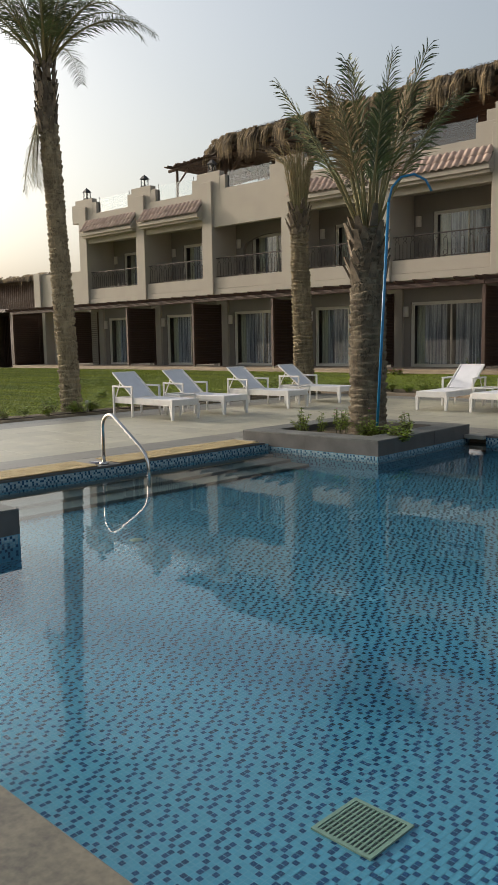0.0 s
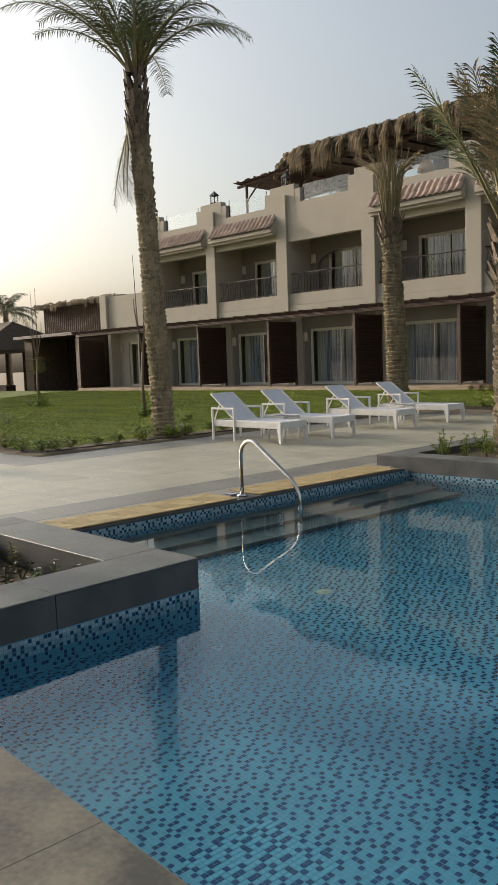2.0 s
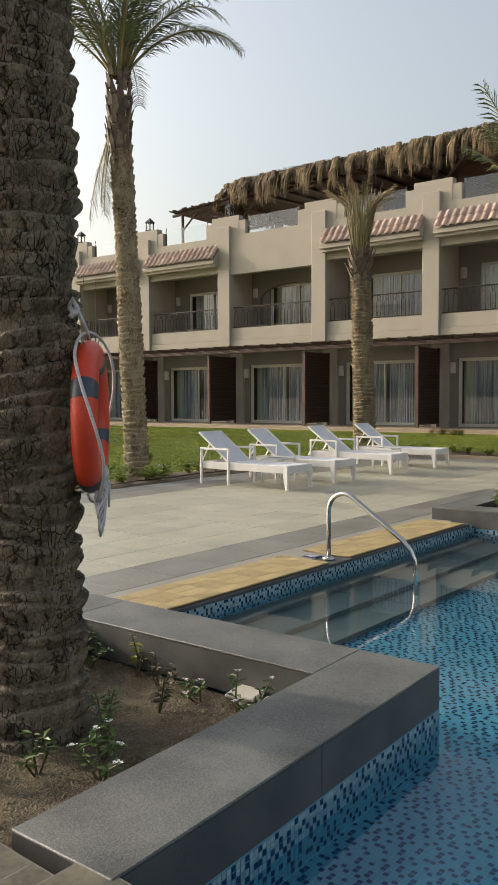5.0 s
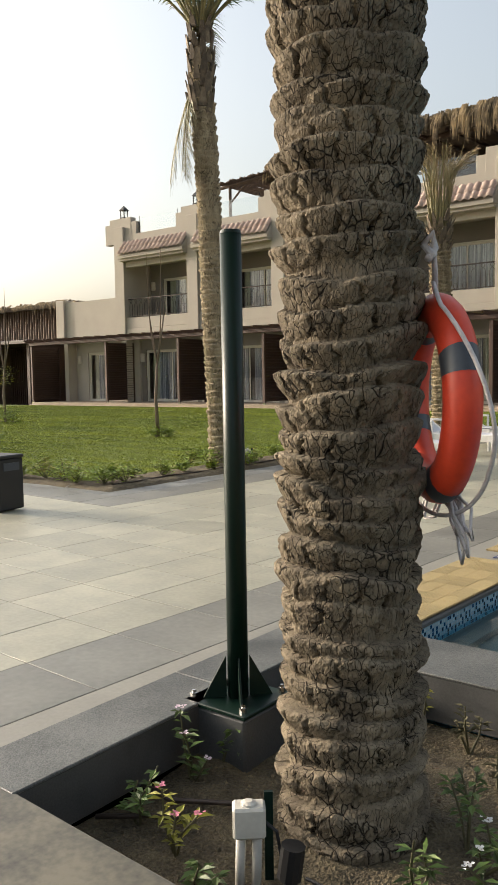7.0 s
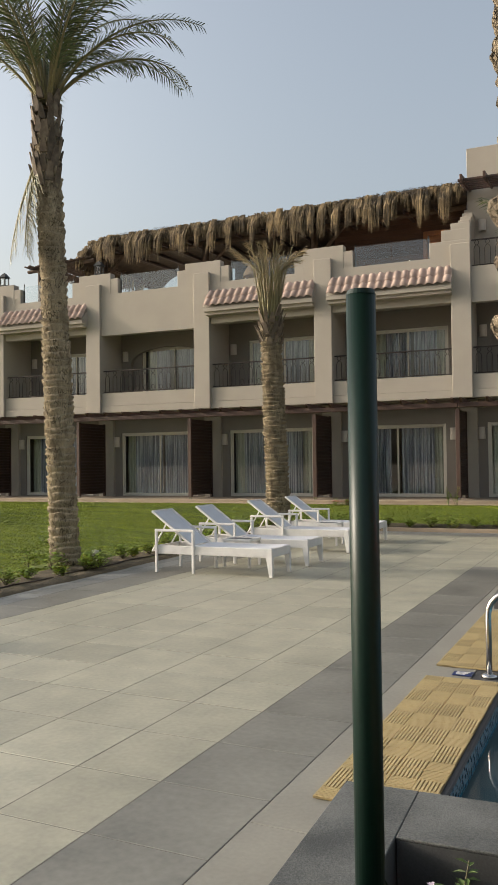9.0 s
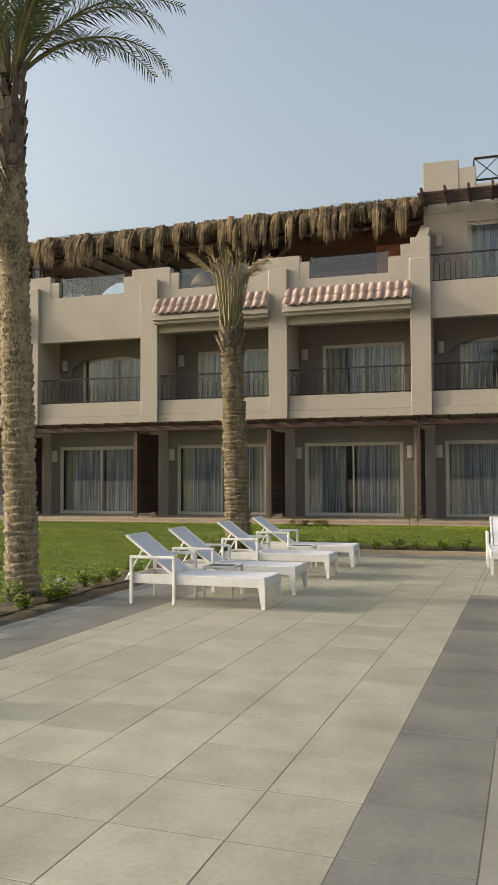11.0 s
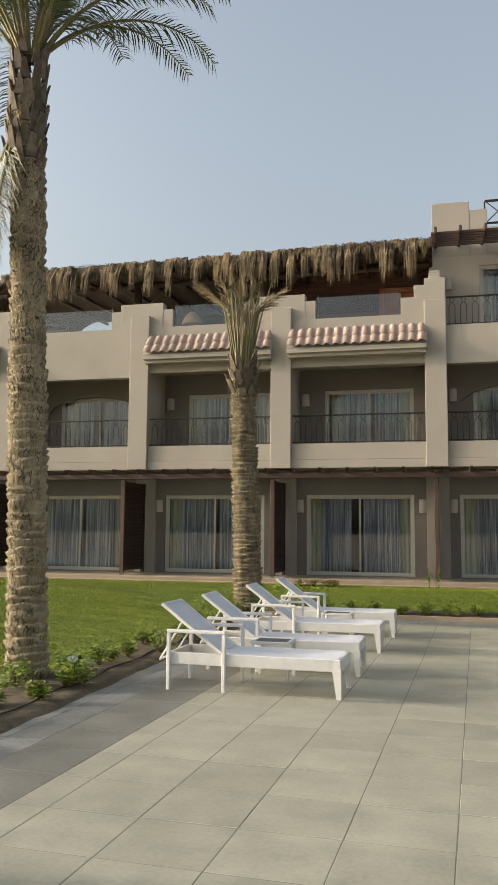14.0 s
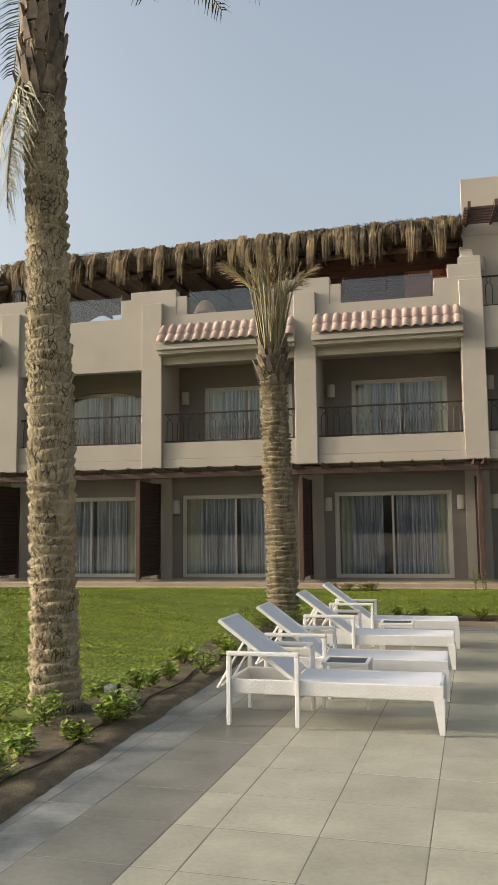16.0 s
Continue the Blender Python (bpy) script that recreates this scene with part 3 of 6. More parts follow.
lawn = solid("lawn", lw, GRASSG, "mown green lawn rising gently to the hotel wing", "lawn", "structure")


def bed_edge(x, y):
    return 0.10 * noise.noise(Vector((x * 1.3, y * 1.3, 4)))


def blades(n, seed):
    rs = np.random.RandomState(seed)
    v, f = [], []
    while len(f) < n:
        far = rs.rand() < 0.35
        x = rs.uniform(-34, -19) if far else rs.uniform(-19, -2.5)
        y = rs.uniform(7.0, 21.4)
        if not on_lawn(x, y):
            continue
        b = BED + bed_edge(x, y)
        if x < LAWN_X and x > LAWN_X - b - 0.35 and y < LAWN_Y or (y < LAWN_S + b and x < LAWN_X) or (x > LAWN_X - 0.4 and y < LAWN_Y + b):
            continue
        if abs(x + 14.1) < 0.45 and abs(y - 10.7) < 0.45:
            continue
        z, a, h = lawn_z(x, y) - 0.02, rs.uniform(0, 6.28), rs.uniform(0.008, 0.020)
        w, lx, ly = (0.012 if not far else 0.028), rs.normal(0, 0.02), rs.normal(0, 0.02)
        k = len(v)
        c, s = math.cos(a) * w, math.sin(a) * w
        v += [(x - c, y - s, z), (x + c, y + s, z), (x + lx, y + ly, z + h)]
        f.append((k, k + 1, k + 2))
    m = Mesh()
    m.v, m.f, m.m = v, f, [0] * len(f)
    return m


tagged(part("grass", blades(340000, 3), BLADE, lawn, "short green grass blades"), kind="stuff")
soil_patch("soil_3", LAWN_X - 0.95, LAWN_X + 0.06, LAWN_S - 0.03, LAWN_Y, 0.012, 0.014, 5.0, "bare soil strip between lawn and paving", 0.06, lambda x, y: lawn_z(x, y) - 0.02 - 0.06 * max(smooth((x - LAWN_X + 0.16) / 0.2), smooth((LAWN_S + 0.14 - y) / 0.2)))
soil_patch("soil_4", -40, LAWN_X - 0.95, LAWN_S - 0.03, LAWN_S + 0.5, 0.012, 0.014, 6.0, "bare soil strip between lawn and paving", 0.1, lambda x, y: lawn_z(x, y) - 0.02 - 0.06 * smooth((LAWN_S + 0.14 - y) / 0.2))
soil_patch("soil_5", LAWN_X, 12, LAWN_Y, LAWN_Y + 0.55, 0.012, 0.018, 7.0, "bare soil strip between lawn and paving", 0.15, lambda x, y: (lawn_z(x, y) - 0.02) * 1.0)
solid("kerb", B(LAWN_X - 0.02, 12, LAWN_Y - 0.03, LAWN_Y + 0.03, -0.06, lawn_z(0, LAWN_Y) + 0.02, 0.01), PLINTH, "low stone kerb holding the lawn", "kerb", "structure")

# ---- the hotel wing ----
COLS = [-29.35, -25.40, -21.45, -17.45, -13.50, -9.54, -5.55, -1.55]    # column middles
CW = 0.54
YF, YS, YG, YU = 22.45, 22.56, 23.31, 24.0       # column front, slab front, ground-floor wall, upper wall
Z0, ZD, ZS0, ZS1, ZO, ZP, ZT = 0.60, 2.70, 3.35, 3.99, 6.00, 7.28, 7.97
XW, XE = COLS[0] - 4.05, 12.0
hotel = thing("hotel_wing", "cream stuccoed hotel wing with balconies and a thatched roof terrace", "building")


def wall_with_hole(m, x0, x1, y0, y1, z0, z1, hx0, hx1, hz0, hz1):
    for q in ((x0, hx0, z0, z1), (hx1, x1, z0, z1), (hx0, hx1, z0, hz0), (hx0, hx1, hz1, z1)):
        if q[1] - q[0] > 0.001 and q[3] - q[2] > 0.001:
            m.box(q[0], q[1], y0, y1, q[2], q[3])


def curtain(m, x0, x1, y, z0, z1, folds, amp=0.035, seed=0):
    """A hanging cloth in folds."""
    rs = random.Random(seed)
    n = folds * 6
    ph = [rs.uniform(0.75, 1.3) for _ in range(folds + 1)]
    top, bot = [], []
    for i in range(n + 1):
        f = i / n
        k = ph[min(folds, int(f * folds))]
        yy = y + amp * k * math.sin(f * folds * 2 * math.pi)
        top.append((x0 + (x1 - x0) * f, yy * 0.6 + y * 0.4, z1))
        bot.append((x0 + (x1 - x0) * f + rs.uniform(-0.006, 0.006), yy, z0))
    m.add(top + bot, [(i, i + 1, n + 2 + i, n + 1 + i) for i in range(n)])


def sliding_door(x0, x1, y, z0, z1, name, seed, closed=1.0):
    """A two-leaf sliding glass door with curtains behind it."""
    d = thing(name, "two-leaf sliding glass door in a champagne frame with grey curtains", "door", ((x0 + x1) / 2, y, z0), group="sliding doors")
    w, h, t = (x1 - x0) / 2, z1 - z0, 0.06
    fr = Mesh()
    fr.box(-w, -w + t, -0.05, 0.06, 0, h, 0.006).box(w - t, w, -0.05, 0.06, 0, h, 0.006)
    fr.box(-w + t, w - t, -0.05, 0.06, h - t, h, 0.006).box(-w + t, w - t, -0.05, 0.06, 0, t * 0.8, 0.006)
    part("frame", fr, ALU, d)
    for s, yy in ((-1, 0.0), (1, 0.028)):
        a, b = (-w + t, 0.03) if s < 0 else (-0.03, w - t)
        lf = Mesh()
        u = 0.045
        lf.box(a, a + u, yy - 0.02, yy + 0.006, t * 0.8, h - t, 0.004).box(b - u, b, yy - 0.02, yy + 0.006, t * 0.8, h - t, 0.004)
        lf.box(a + u, b - u, yy - 0.02, yy + 0.006, h - t - u, h - t, 0.004).box(a + u, b - u, yy - 0.02, yy + 0.006, t * 0.8, t * 0.8 + u, 0.004)
        leaf = part("leaf", lf, ALU, d)
        pn = part("pane", B(a + u, b - u, yy - 0.010, yy - 0.004, t * 0.8 + u, h - t - u), PANE, leaf, "clear glass pane")
        pn.visible_shadow = False
    rs = random.Random(seed)
    cu = Mesh()
    g0, g1 = -w + 0.36 + rs.uniform(0, 0.15), w - 0.36 - rs.uniform(0, 0.15)
    mid = rs.uniform(-0.1, 0.1)
    curtain(cu, g0, mid - 0.04 - 0.22 * (seed % 3 == 1), 0.20, 0.03, h - 0.03, 9, 0.085, seed)
    curtain(cu, mid + 0.05, g1, 0.20, 0.03, h - 0.03, 9, 0.085, seed + 1)
    part("sheer_curtain", cu, CURTAIN, d, "white sheer curtain in folds, with fold shade streaked into its colour")
    cc = Mesh()
    curtain(cc, -w + 0.04, g0 + 0.03, 0.27, 0.03, h - 0.03, 3, 0.04, seed + 2)
    curtain(cc, g1 - 0.03, w - 0.04, 0.27, 0.03, h - 0.03, 3, 0.04, seed + 3)
    part("side_curtain", cc, CURTAIN_C, d, "cream side curtain in folds")
    return d


class Pieces:
    """Each box becomes a part of its own."""

    def __init__(self, name, mat, label=""):
        self.name, self.mat, self.label = name, mat, label

    def box(self, *q):
        part(self.name, Mesh().box(*q), self.mat, hotel, self.label)
        return self


slabs, cols, soff, rooms = Pieces("front_wall", STUCCO), Pieces("column", STUCCO), Pieces("soffit", CEIL), Pieces("room_wall", ROOM)
doors = []
BAYS = list(zip(COLS, COLS[1:]))
KIND = ["tile", "tile", "arch", "tile", "tile", "three", "three"]
for i, (c0, c1) in enumerate(BAYS):
    x0, x1 = c0 + 0.54, c1 - 0.60
    gw, up = Mesh(), Mesh()
    wall_with_hole(gw, c0, c1, YG, YG + 0.25, Z0 - 0.12, ZS0 + 0.05, x0, x1, Z0, ZD)
    doors.append(sliding_door(x0, x1, YG + 0.10, Z0, ZD, "sliding_door", i * 7))
    wall_with_hole(up, c0, c1, YU, YU + 0.25, 3.5, 6.2, c0 + 0.95, c1 - 0.60, 3.52, 5.62)
    doors.append(sliding_door(c0 + 0.95, c1 - 0.60, YU + 0.10, 3.52, 5.62, "sliding_door", i * 7 + 50))
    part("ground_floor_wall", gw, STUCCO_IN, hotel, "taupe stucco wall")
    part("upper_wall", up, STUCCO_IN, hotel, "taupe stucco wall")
    slabs.box(c0 + CW / 2, c1 - CW / 2, YS, YS + 0.22, ZS0 + 0.22, ZS1, 0.008)
    slabs.box(c0 + CW / 2, c1 - CW / 2, YS - 0.03, YS + 0.22, ZS0, ZS0 + 0.215, 0.008)
    soff.box(c0, c1, YS + 0.22, YU, ZS0, 3.50)
    soff.box(c0, c1, YS + 0.1, YU + 0.2, 6.2, 6.35)
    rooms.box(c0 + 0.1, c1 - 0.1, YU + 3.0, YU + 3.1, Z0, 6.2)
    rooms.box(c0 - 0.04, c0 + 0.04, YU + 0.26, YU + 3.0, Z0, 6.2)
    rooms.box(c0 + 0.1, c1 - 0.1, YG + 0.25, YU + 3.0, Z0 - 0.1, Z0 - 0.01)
    # lintel, parapet and its stepped blocks
    if KIND[i] == "tile":
        slabs.box(c0 + CW / 2, c1 - CW / 2, YS, YS + 0.25, ZO, ZP)
    elif KIND[i] == "arch":
        slabs.box(c0 + CW / 2, c1 - CW / 2, YS, YS + 0.25, 5.90, ZP)
    else:
        slabs.box(c0 + CW / 2, c1 - CW / 2, YS, YS + 0.25, 5.96, 6.95)
for i, c in enumerate(COLS):
    top = 7.6
    cols.box(c - CW / 2, c + CW / 2, YF, YG + 0.02, ZS0, top, 0.012)
    cols.box(c - CW / 2 - 0.02, c + CW / 2 + 0.02, YG - 0.12, YU + 0.26, Z0 - 0.1, ZS0 + 0.1, 0.01)
    cols.box(c - CW / 2 + 0.03, c + CW / 2 - 0.03, YG, YU + 0.2, ZS0, 6.3)
    if i <= 4:
        slabs.box(c - 0.62, c + 0.62, YS + 0.02, YS + 0.30, ZP - 0.3, ZT, 0.01)
        slabs.box(c - 0.90, c + 0.90, YS + 0.03, YS + 0.29, ZP - 0.3, ZT - 0.19, 0.01)
# the stepped shoulder beside the three-storey part
c = COLS[5]
for k, (w0, w1, z) in enumerate(((-0.85, 0.25, 7.72), (-0.52, 0.26, 8.03), (-0.26, 0.265, 8.2))):
    slabs.box(c + w0, c + w1, YS + 0.01 + 0.006 * k, YS + 0.31 - 0.006 * k, 7.0 + 0.01 * k, z, 0.01)
for k in range(5):
    slabs.box(c - 0.16 + 0.004 * k, c + 0.16 - 0.004 * k, YS + 0.32 + 0.42 * k, YS + 0.32 + 0.42 * (k + 1) - 0.002, 7.0, 8.25 + 0.22 * k, 0.01)
# arches over the plain bay's upper door
for i in (2, 5, 6):
    c0, c1 = BAYS[i]
    a0, a1 = c0 + 0.62, c1 - 0.52
    m = Mesh()
    cx, rx, n = (a0 + a1) / 2, (a1 - a0) / 2, 20
    pts = [(cx - rx * math.cos(math.pi * k / n), 5.10 + 0.52 * math.sin(math.pi * k / n)) for k in range(n + 1)]
    y0, y1 = YU - 0.16, YU - 0.01
    for xa, za in pts:
        m.v += [(xa, y0, za), (xa, y0, 6.2), (xa, y1, za)]
    m.f = [q for k in range(n) for q in ((3 * k, 3 * k + 3, 3 * k + 4, 3 * k + 1), (3 * k, 3 * k + 2, 3 * k + 5, 3 * k + 3))]
    m.m = [0] * len(m.f)
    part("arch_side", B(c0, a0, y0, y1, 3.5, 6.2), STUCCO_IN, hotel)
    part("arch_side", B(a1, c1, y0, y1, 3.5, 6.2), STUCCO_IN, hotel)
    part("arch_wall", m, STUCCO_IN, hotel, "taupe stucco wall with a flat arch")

# plinth and ground-floor terrace
part("plinth", B(XW - 0.6, XE, 21.42, YG + 0.3, 0.2, 0.585, 0.012), PLINTH, hotel, "sandstone plinth")
part("plinth_step", B(XW - 0.6, XE, 21.30, 21.42, 0.1, 0.50, 0.012), PLINTH, hotel, "sandstone plinth step")

# low end of the wing
low = Pieces("low_end_wall", STUCCO)
low.box(XW, COLS[0] - CW / 2, YS + 0.02, YS + 0.27, ZS0, 4.85)
low.box(XW - 0.02, XW + 0.50, YF, YS + 0.5, ZS0, 4.95, 0.012)
low.box(XW, XW + 0.25, YS + 0.27, 30, Z0 - 0.4, 4.85)
low.box(COLS[0] - 0.25, COLS[0] + 0.0, YF + 0.3, 30, Z0, 7.4)
wall_with_hole(low, XW, COLS[0], YG, YG + 0.25, Z0 - 0.1, ZS0 + 0.05, XW + 1.0, COLS[0] - 0.6, Z0, ZD)
part("low_roof", B(XW, COLS[0], YS + 0.2, 30, 4.2, 4.4), STUCCO, hotel)
sliding_door(XW + 1.0, COLS[0] - 0.6, YG + 0.10, Z0, ZD, "sliding_door", 91)

# roof deck, body behind, three-storey part
body = Mesh()
body.box(COLS[0], XE, YU + 0.2, 33, 6.35, 6.75)
body.box(COLS[0], COLS[0] + 0.2, YU, 33, 6.7, ZP)
body.box(XW, XE, 32.8, 33.0, -0.05, 7.2)
part("roof_deck", body, STUCCO, hotel)
t3 = Mesh()
x3 = COLS[5] - 0.05
wall_with_hole(t3, x3, -5.6, 24.55, 24.8, 6.3, 9.4, x3 + 1.25, x3 + 3.6, 6.98, 9.1)
t3.box(-5.6, XE, 24.55, 24.8, 6.3, 9.4)
t3.box(x3, x3 + 0.25, 24.8, 31, 6.3, 9.4)
t3.box(x3, x3 + 1.02, 24.55, 24.85, 9.4, 10.97, 0.01).box(x3 + 1.02, x3 + 1.5, 24.56, 24.84, 9.4, 10.72, 0.01).box(x3 + 1.5, XE, 24.57, 24.83, 9.4, 10.2, 0.01)
part("top_storey", t3, STUCCO, hotel)
part("top_roof", B(x3, XE, 24.6, 31, 9.3, 9.4), STUCCO, hotel)
sliding_door(x3 + 1.25, x3 + 3.6, 24.65, 6.98, 9.1, "sliding_door", 97)

# ---- clay tile canopies ----
def canopy(c0, c1):
    x0, x1 = c0 + CW / 2 - 0.06, c1 - CW / 2 + 0.06
    t = thing("tiled_canopy", "small sloping canopy of pinkish clay roof tiles", "canopy", (x0, YS, 6.3), group="tiled canopies")
    w = x1 - x0
    part("fascia", Mesh().box(0, w, -0.40, -0.002, 0.0, 0.13, 0.01).box(0.02, w - 0.02, -0.31, -0.002, -0.09, 0.0), STUCCO, t, "cream fascia")
    s = Mesh()
    s.add([(0, -0.40, 0.131), (w, -0.40, 0.131), (w, -0.003, 0.66), (0, -0.003, 0.66), (0, -0.003, 0.131), (w, -0.003, 0.131)],
          [(0, 1, 2, 3), (0, 3, 4), (1, 5, 2)])
    part("deck", s, STUCCO, t)
    n = 15
    p = w / n
    me = Mesh()
    k, L = 9, 0.36
    prof = [(p * u, h) for u, h in ((0.0, 0.012), (0.08, 0.012), (0.14, 0.036), (0.28, 0.060), (0.46, 0.070), (0.64, 0.060), (0.78, 0.036), (0.84, 0.012), (1.0, 0.012))]
    for yy in (0.0, L):
        me.v += [(a, yy, b - 0.028 * (yy > 0)) for a, b in prof]
    me.v += [(a, 0.0, b - 0.018) for a, b in prof]
    for j in range(k - 1):
        me.f += [(j, j + 1, k + j + 1, k + j), (2 * k + j, 2 * k + j + 1, j + 1, j)]
    me.m = [0] * len(me.f)
    data = me.make("roof_tile", ROOFTILE, True)
    ang = math.degrees(math.atan2(0.53, 0.40))
    for r in range(2):
        for j in range(n):
            o = Matrix.Translation((j * p, -0.455 + 0.19 * r, 0.168 + 0.25 * r)) @ pose(0, 0, 0, ang, 0, 0)
            part("roof_tile", data, ROOFTILE, t, at=o)
    return t


for i, (c0, c1) in enumerate(BAYS):
    if KIND[i] == "tile":
        canopy(c0, c1)


# ---- balcony railings ----
def railing(c0, c1, z, y, zh=0.76):
    x0, x1 = c0 + CW / 2 + 0.01, c1 - CW / 2 - 0.01
    r = thing("balcony_railing", "brown wrought-iron balcony railing with looped bars", "railing", (x0, y, z), group="balcony railings")
    w = x1 - x0
    part("top_rail", B(0, w, -0.025, 0.025, zh - 0.035, zh, 0.006), IRON, r)
    part("bottom_rail", B(0, w, -0.015, 0.015, 0.03, 0.055, 0.004), IRON, r)
    n = 12
    p = w / n
    bar = Mesh()
    h0, h1 = 0.055, zh - 0.035
    for s in (-1, 1):
        pts = [(s * 0.075, 0, h0), (s * 0.075, 0, 0.50), (s * 0.055, 0, 0.56), (s * 0.008, 0, 0.60), (s * 0.05, 0, 0.645), (s * 0.06, 0, 0.685), (s * 0.02, 0, h1)]
        bar.tube(pts, 0.009, 5)
    data = bar.make("looped_bar", IRON)
    low_ = Mesh()
    for s in (-1, 1):
        low_.tube([(s * 0.012, 0, h0), (s * 0.06, 0, 0.12), (s * 0.06, 0, 0.18), (s * 0.012, 0, 0.23)], 0.007, 4)
    low_d = low_.make("low_scroll", IRON)
    for j in range(n):
        part("looped_bar", data, IRON, r, at=((j + 0.5) * p, 0, 0))
        if 3 <= j <= 8:
            part("low_scroll", low_d, IRON, r, at=((j + 0.5) * p, 0, 0))
    return r


for i, (c0, c1) in enumerate(BAYS):
    railing(c0, c1, ZS1, YS + 0.10)
    if KIND[i] == "three":
        railing(c0, c1, 6.95, YS + 0.12)


# ---- roof-edge glass and lanterns ----
for i, (c0, c1) in enumerate(BAYS[:5]):
    x0, x1 = c0 + 0.90, (c1 - 0.90 if i < 4 else c1 - 0.85)
    gl = thing("glass_balustrade", "frameless glass balustrade on the roof-terrace parapet", "balustrade", (x0, YS + 0.16, ZP), group="glass balustrades")
    w = x1 - x0
    for k in range(2):
        pn = part("pane", B(w * k / 2 + 0.008, w * (k + 1) / 2 - 0.008, -0.006, 0.006, 0.0, 0.62), RAILGLASS, gl, "clear glass pane")
        pn.visible_shadow = False
        part("clamp", B(w * (k + 0.5) / 2 - 0.03, w * (k + 0.5) / 2 + 0.03, -0.02, 0.02, 0.0, 0.06, 0.006), STEEL, gl)
    for k in range(2):
        part("post", B(w * (0.5 + 0.48 * (2 * k - 1)) - 0.012, w * (0.5 + 0.48 * (2 * k - 1)) + 0.012, 0.01, 0.035, 0.0, 0.70, 0.003), LANT, gl)


def lantern(x, y, z):
    n = thing("lantern", "dark metal lantern with glass sides on the parapet", "lantern", (x, y, z), group="parapet lanterns")
    part("base", B(-0.13, 0.13, -0.13, 0.13, 0, 0.05, 0.01), LANT, n)
    for sx in (-1, 1):
        for sy in (-1, 1):
            part("corner_post", B(sx * 0.10 - 0.014, sx * 0.10 + 0.014, sy * 0.10 - 0.014, sy * 0.10 + 0.014, 0.05, 0.32), LANT, n)
    part("glass", B(-0.09, 0.09, -0.09, 0.09, 0.05, 0.32), PANE, n)
    cap = Mesh()
    cap.add([(-.15, -.15, .32), (.15, -.15, .32), (.15, .15, .32), (-.15, .15, .32), (-.05, -.05, .46), (.05, -.05, .46), (.05, .05, .46), (-.05, .05, .46)],
            [(3, 2, 1, 0), (0, 1, 5, 4), (1, 2, 6, 5), (2, 3, 7, 6), (3, 0, 4, 7), (4, 5, 6, 7)])
    cap.tube([(0, 0, .46), (0, 0, .50)], 0.03, 8)
    part("cap", cap, LANT, n)


for x in (COLS[0] + 0.1, COLS[1] + 0.1, COLS[2] + 0.1):
    lantern(x, YS + 0.16, ZT)


# ---- wall lamps ----
def wall_lamp(x, y, z):
    lp = thing("wall_lamp", "beige ceramic wall lamp, unlit", "wall lamp", (x, y, z), group="wall lamps")
    m = Mesh()
    k = 8
    pts = [(0.105 * math.cos(math.pi * (1 + j / k)), 0.10 * math.sin(math.pi * (1 + j / k))) for j in range(k + 1)]
    for zz in (-0.17, 0.17):
        m.v += [(a, b - 0.02, zz) for a, b in pts]
    for j in range(k):
        m.f.append((j, j + 1, k + 2 + j, k + 1 + j))
    m.f += [tuple(range(k + 1))[::-1], tuple(range(k + 1, 2 * k + 2))]
    m.m = [0] * len(m.f)
    part("shade", m, LAMPM, lp)
    part("back_plate", B(-0.07, 0.07, -0.02, -0.001, -0.14, 0.14, 0.004), LAMPM, lp)


for i, (c0, c1) in enumerate(BAYS):
    wall_lamp(c0 + 0.38, YG, 2.40)
    wall_lamp(c0 + 0.42, YU if KIND[i] == "tile" else YU - 0.16, 5.35)
    if i >= 4:
        wall_lamp(c1 - 0.38, YG, 2.40)
wall_lamp(x3 + 0.42, 24.55, 8.6)
wall_lamp(XW + 0.5, YG, 2.40)


# ---- ground-floor pergola and louvred partitions ----
def pergola(x0, x1):
    p = thing("pergola", "dark brown timber pergola along the ground-floor terraces", "pergola", (0, 0, 0))
    part("front_beam", B(x0, x1, 21.60, 21.70, 3.03, 3.16, 0.01), WOOD_BM, p)
    n = int((x1 - x0) / 0.66)
    r = Mesh()
    r.add([(a, b, c) for a in (-0.03, 0.03) for b, c in ((-0.95, 0.09), (-0.95, 0.12), (0.9, 0.12), (0.9, 0.0), (-0.80, 0.0))],
          [(0, 1, 2, 3, 4), (9, 8, 7, 6, 5), (0, 5, 6, 1), (1, 6, 7, 2), (2, 7, 8, 3), (3, 8, 9, 4), (4, 9, 5, 0)])
    data = r.make("rafter", WOOD_BM)
    for i in range(n + 1):
        part("rafter", data, WOOD_BM, p, at=(x0 + 0.1 + i * (x1 - x0 - 0.2) / n, 22.10 + 0.1, 3.15))
    return p


pergola(XW - 0.9, COLS[5] - 0.02)
pergola(COLS[5] + 0.0, XE)


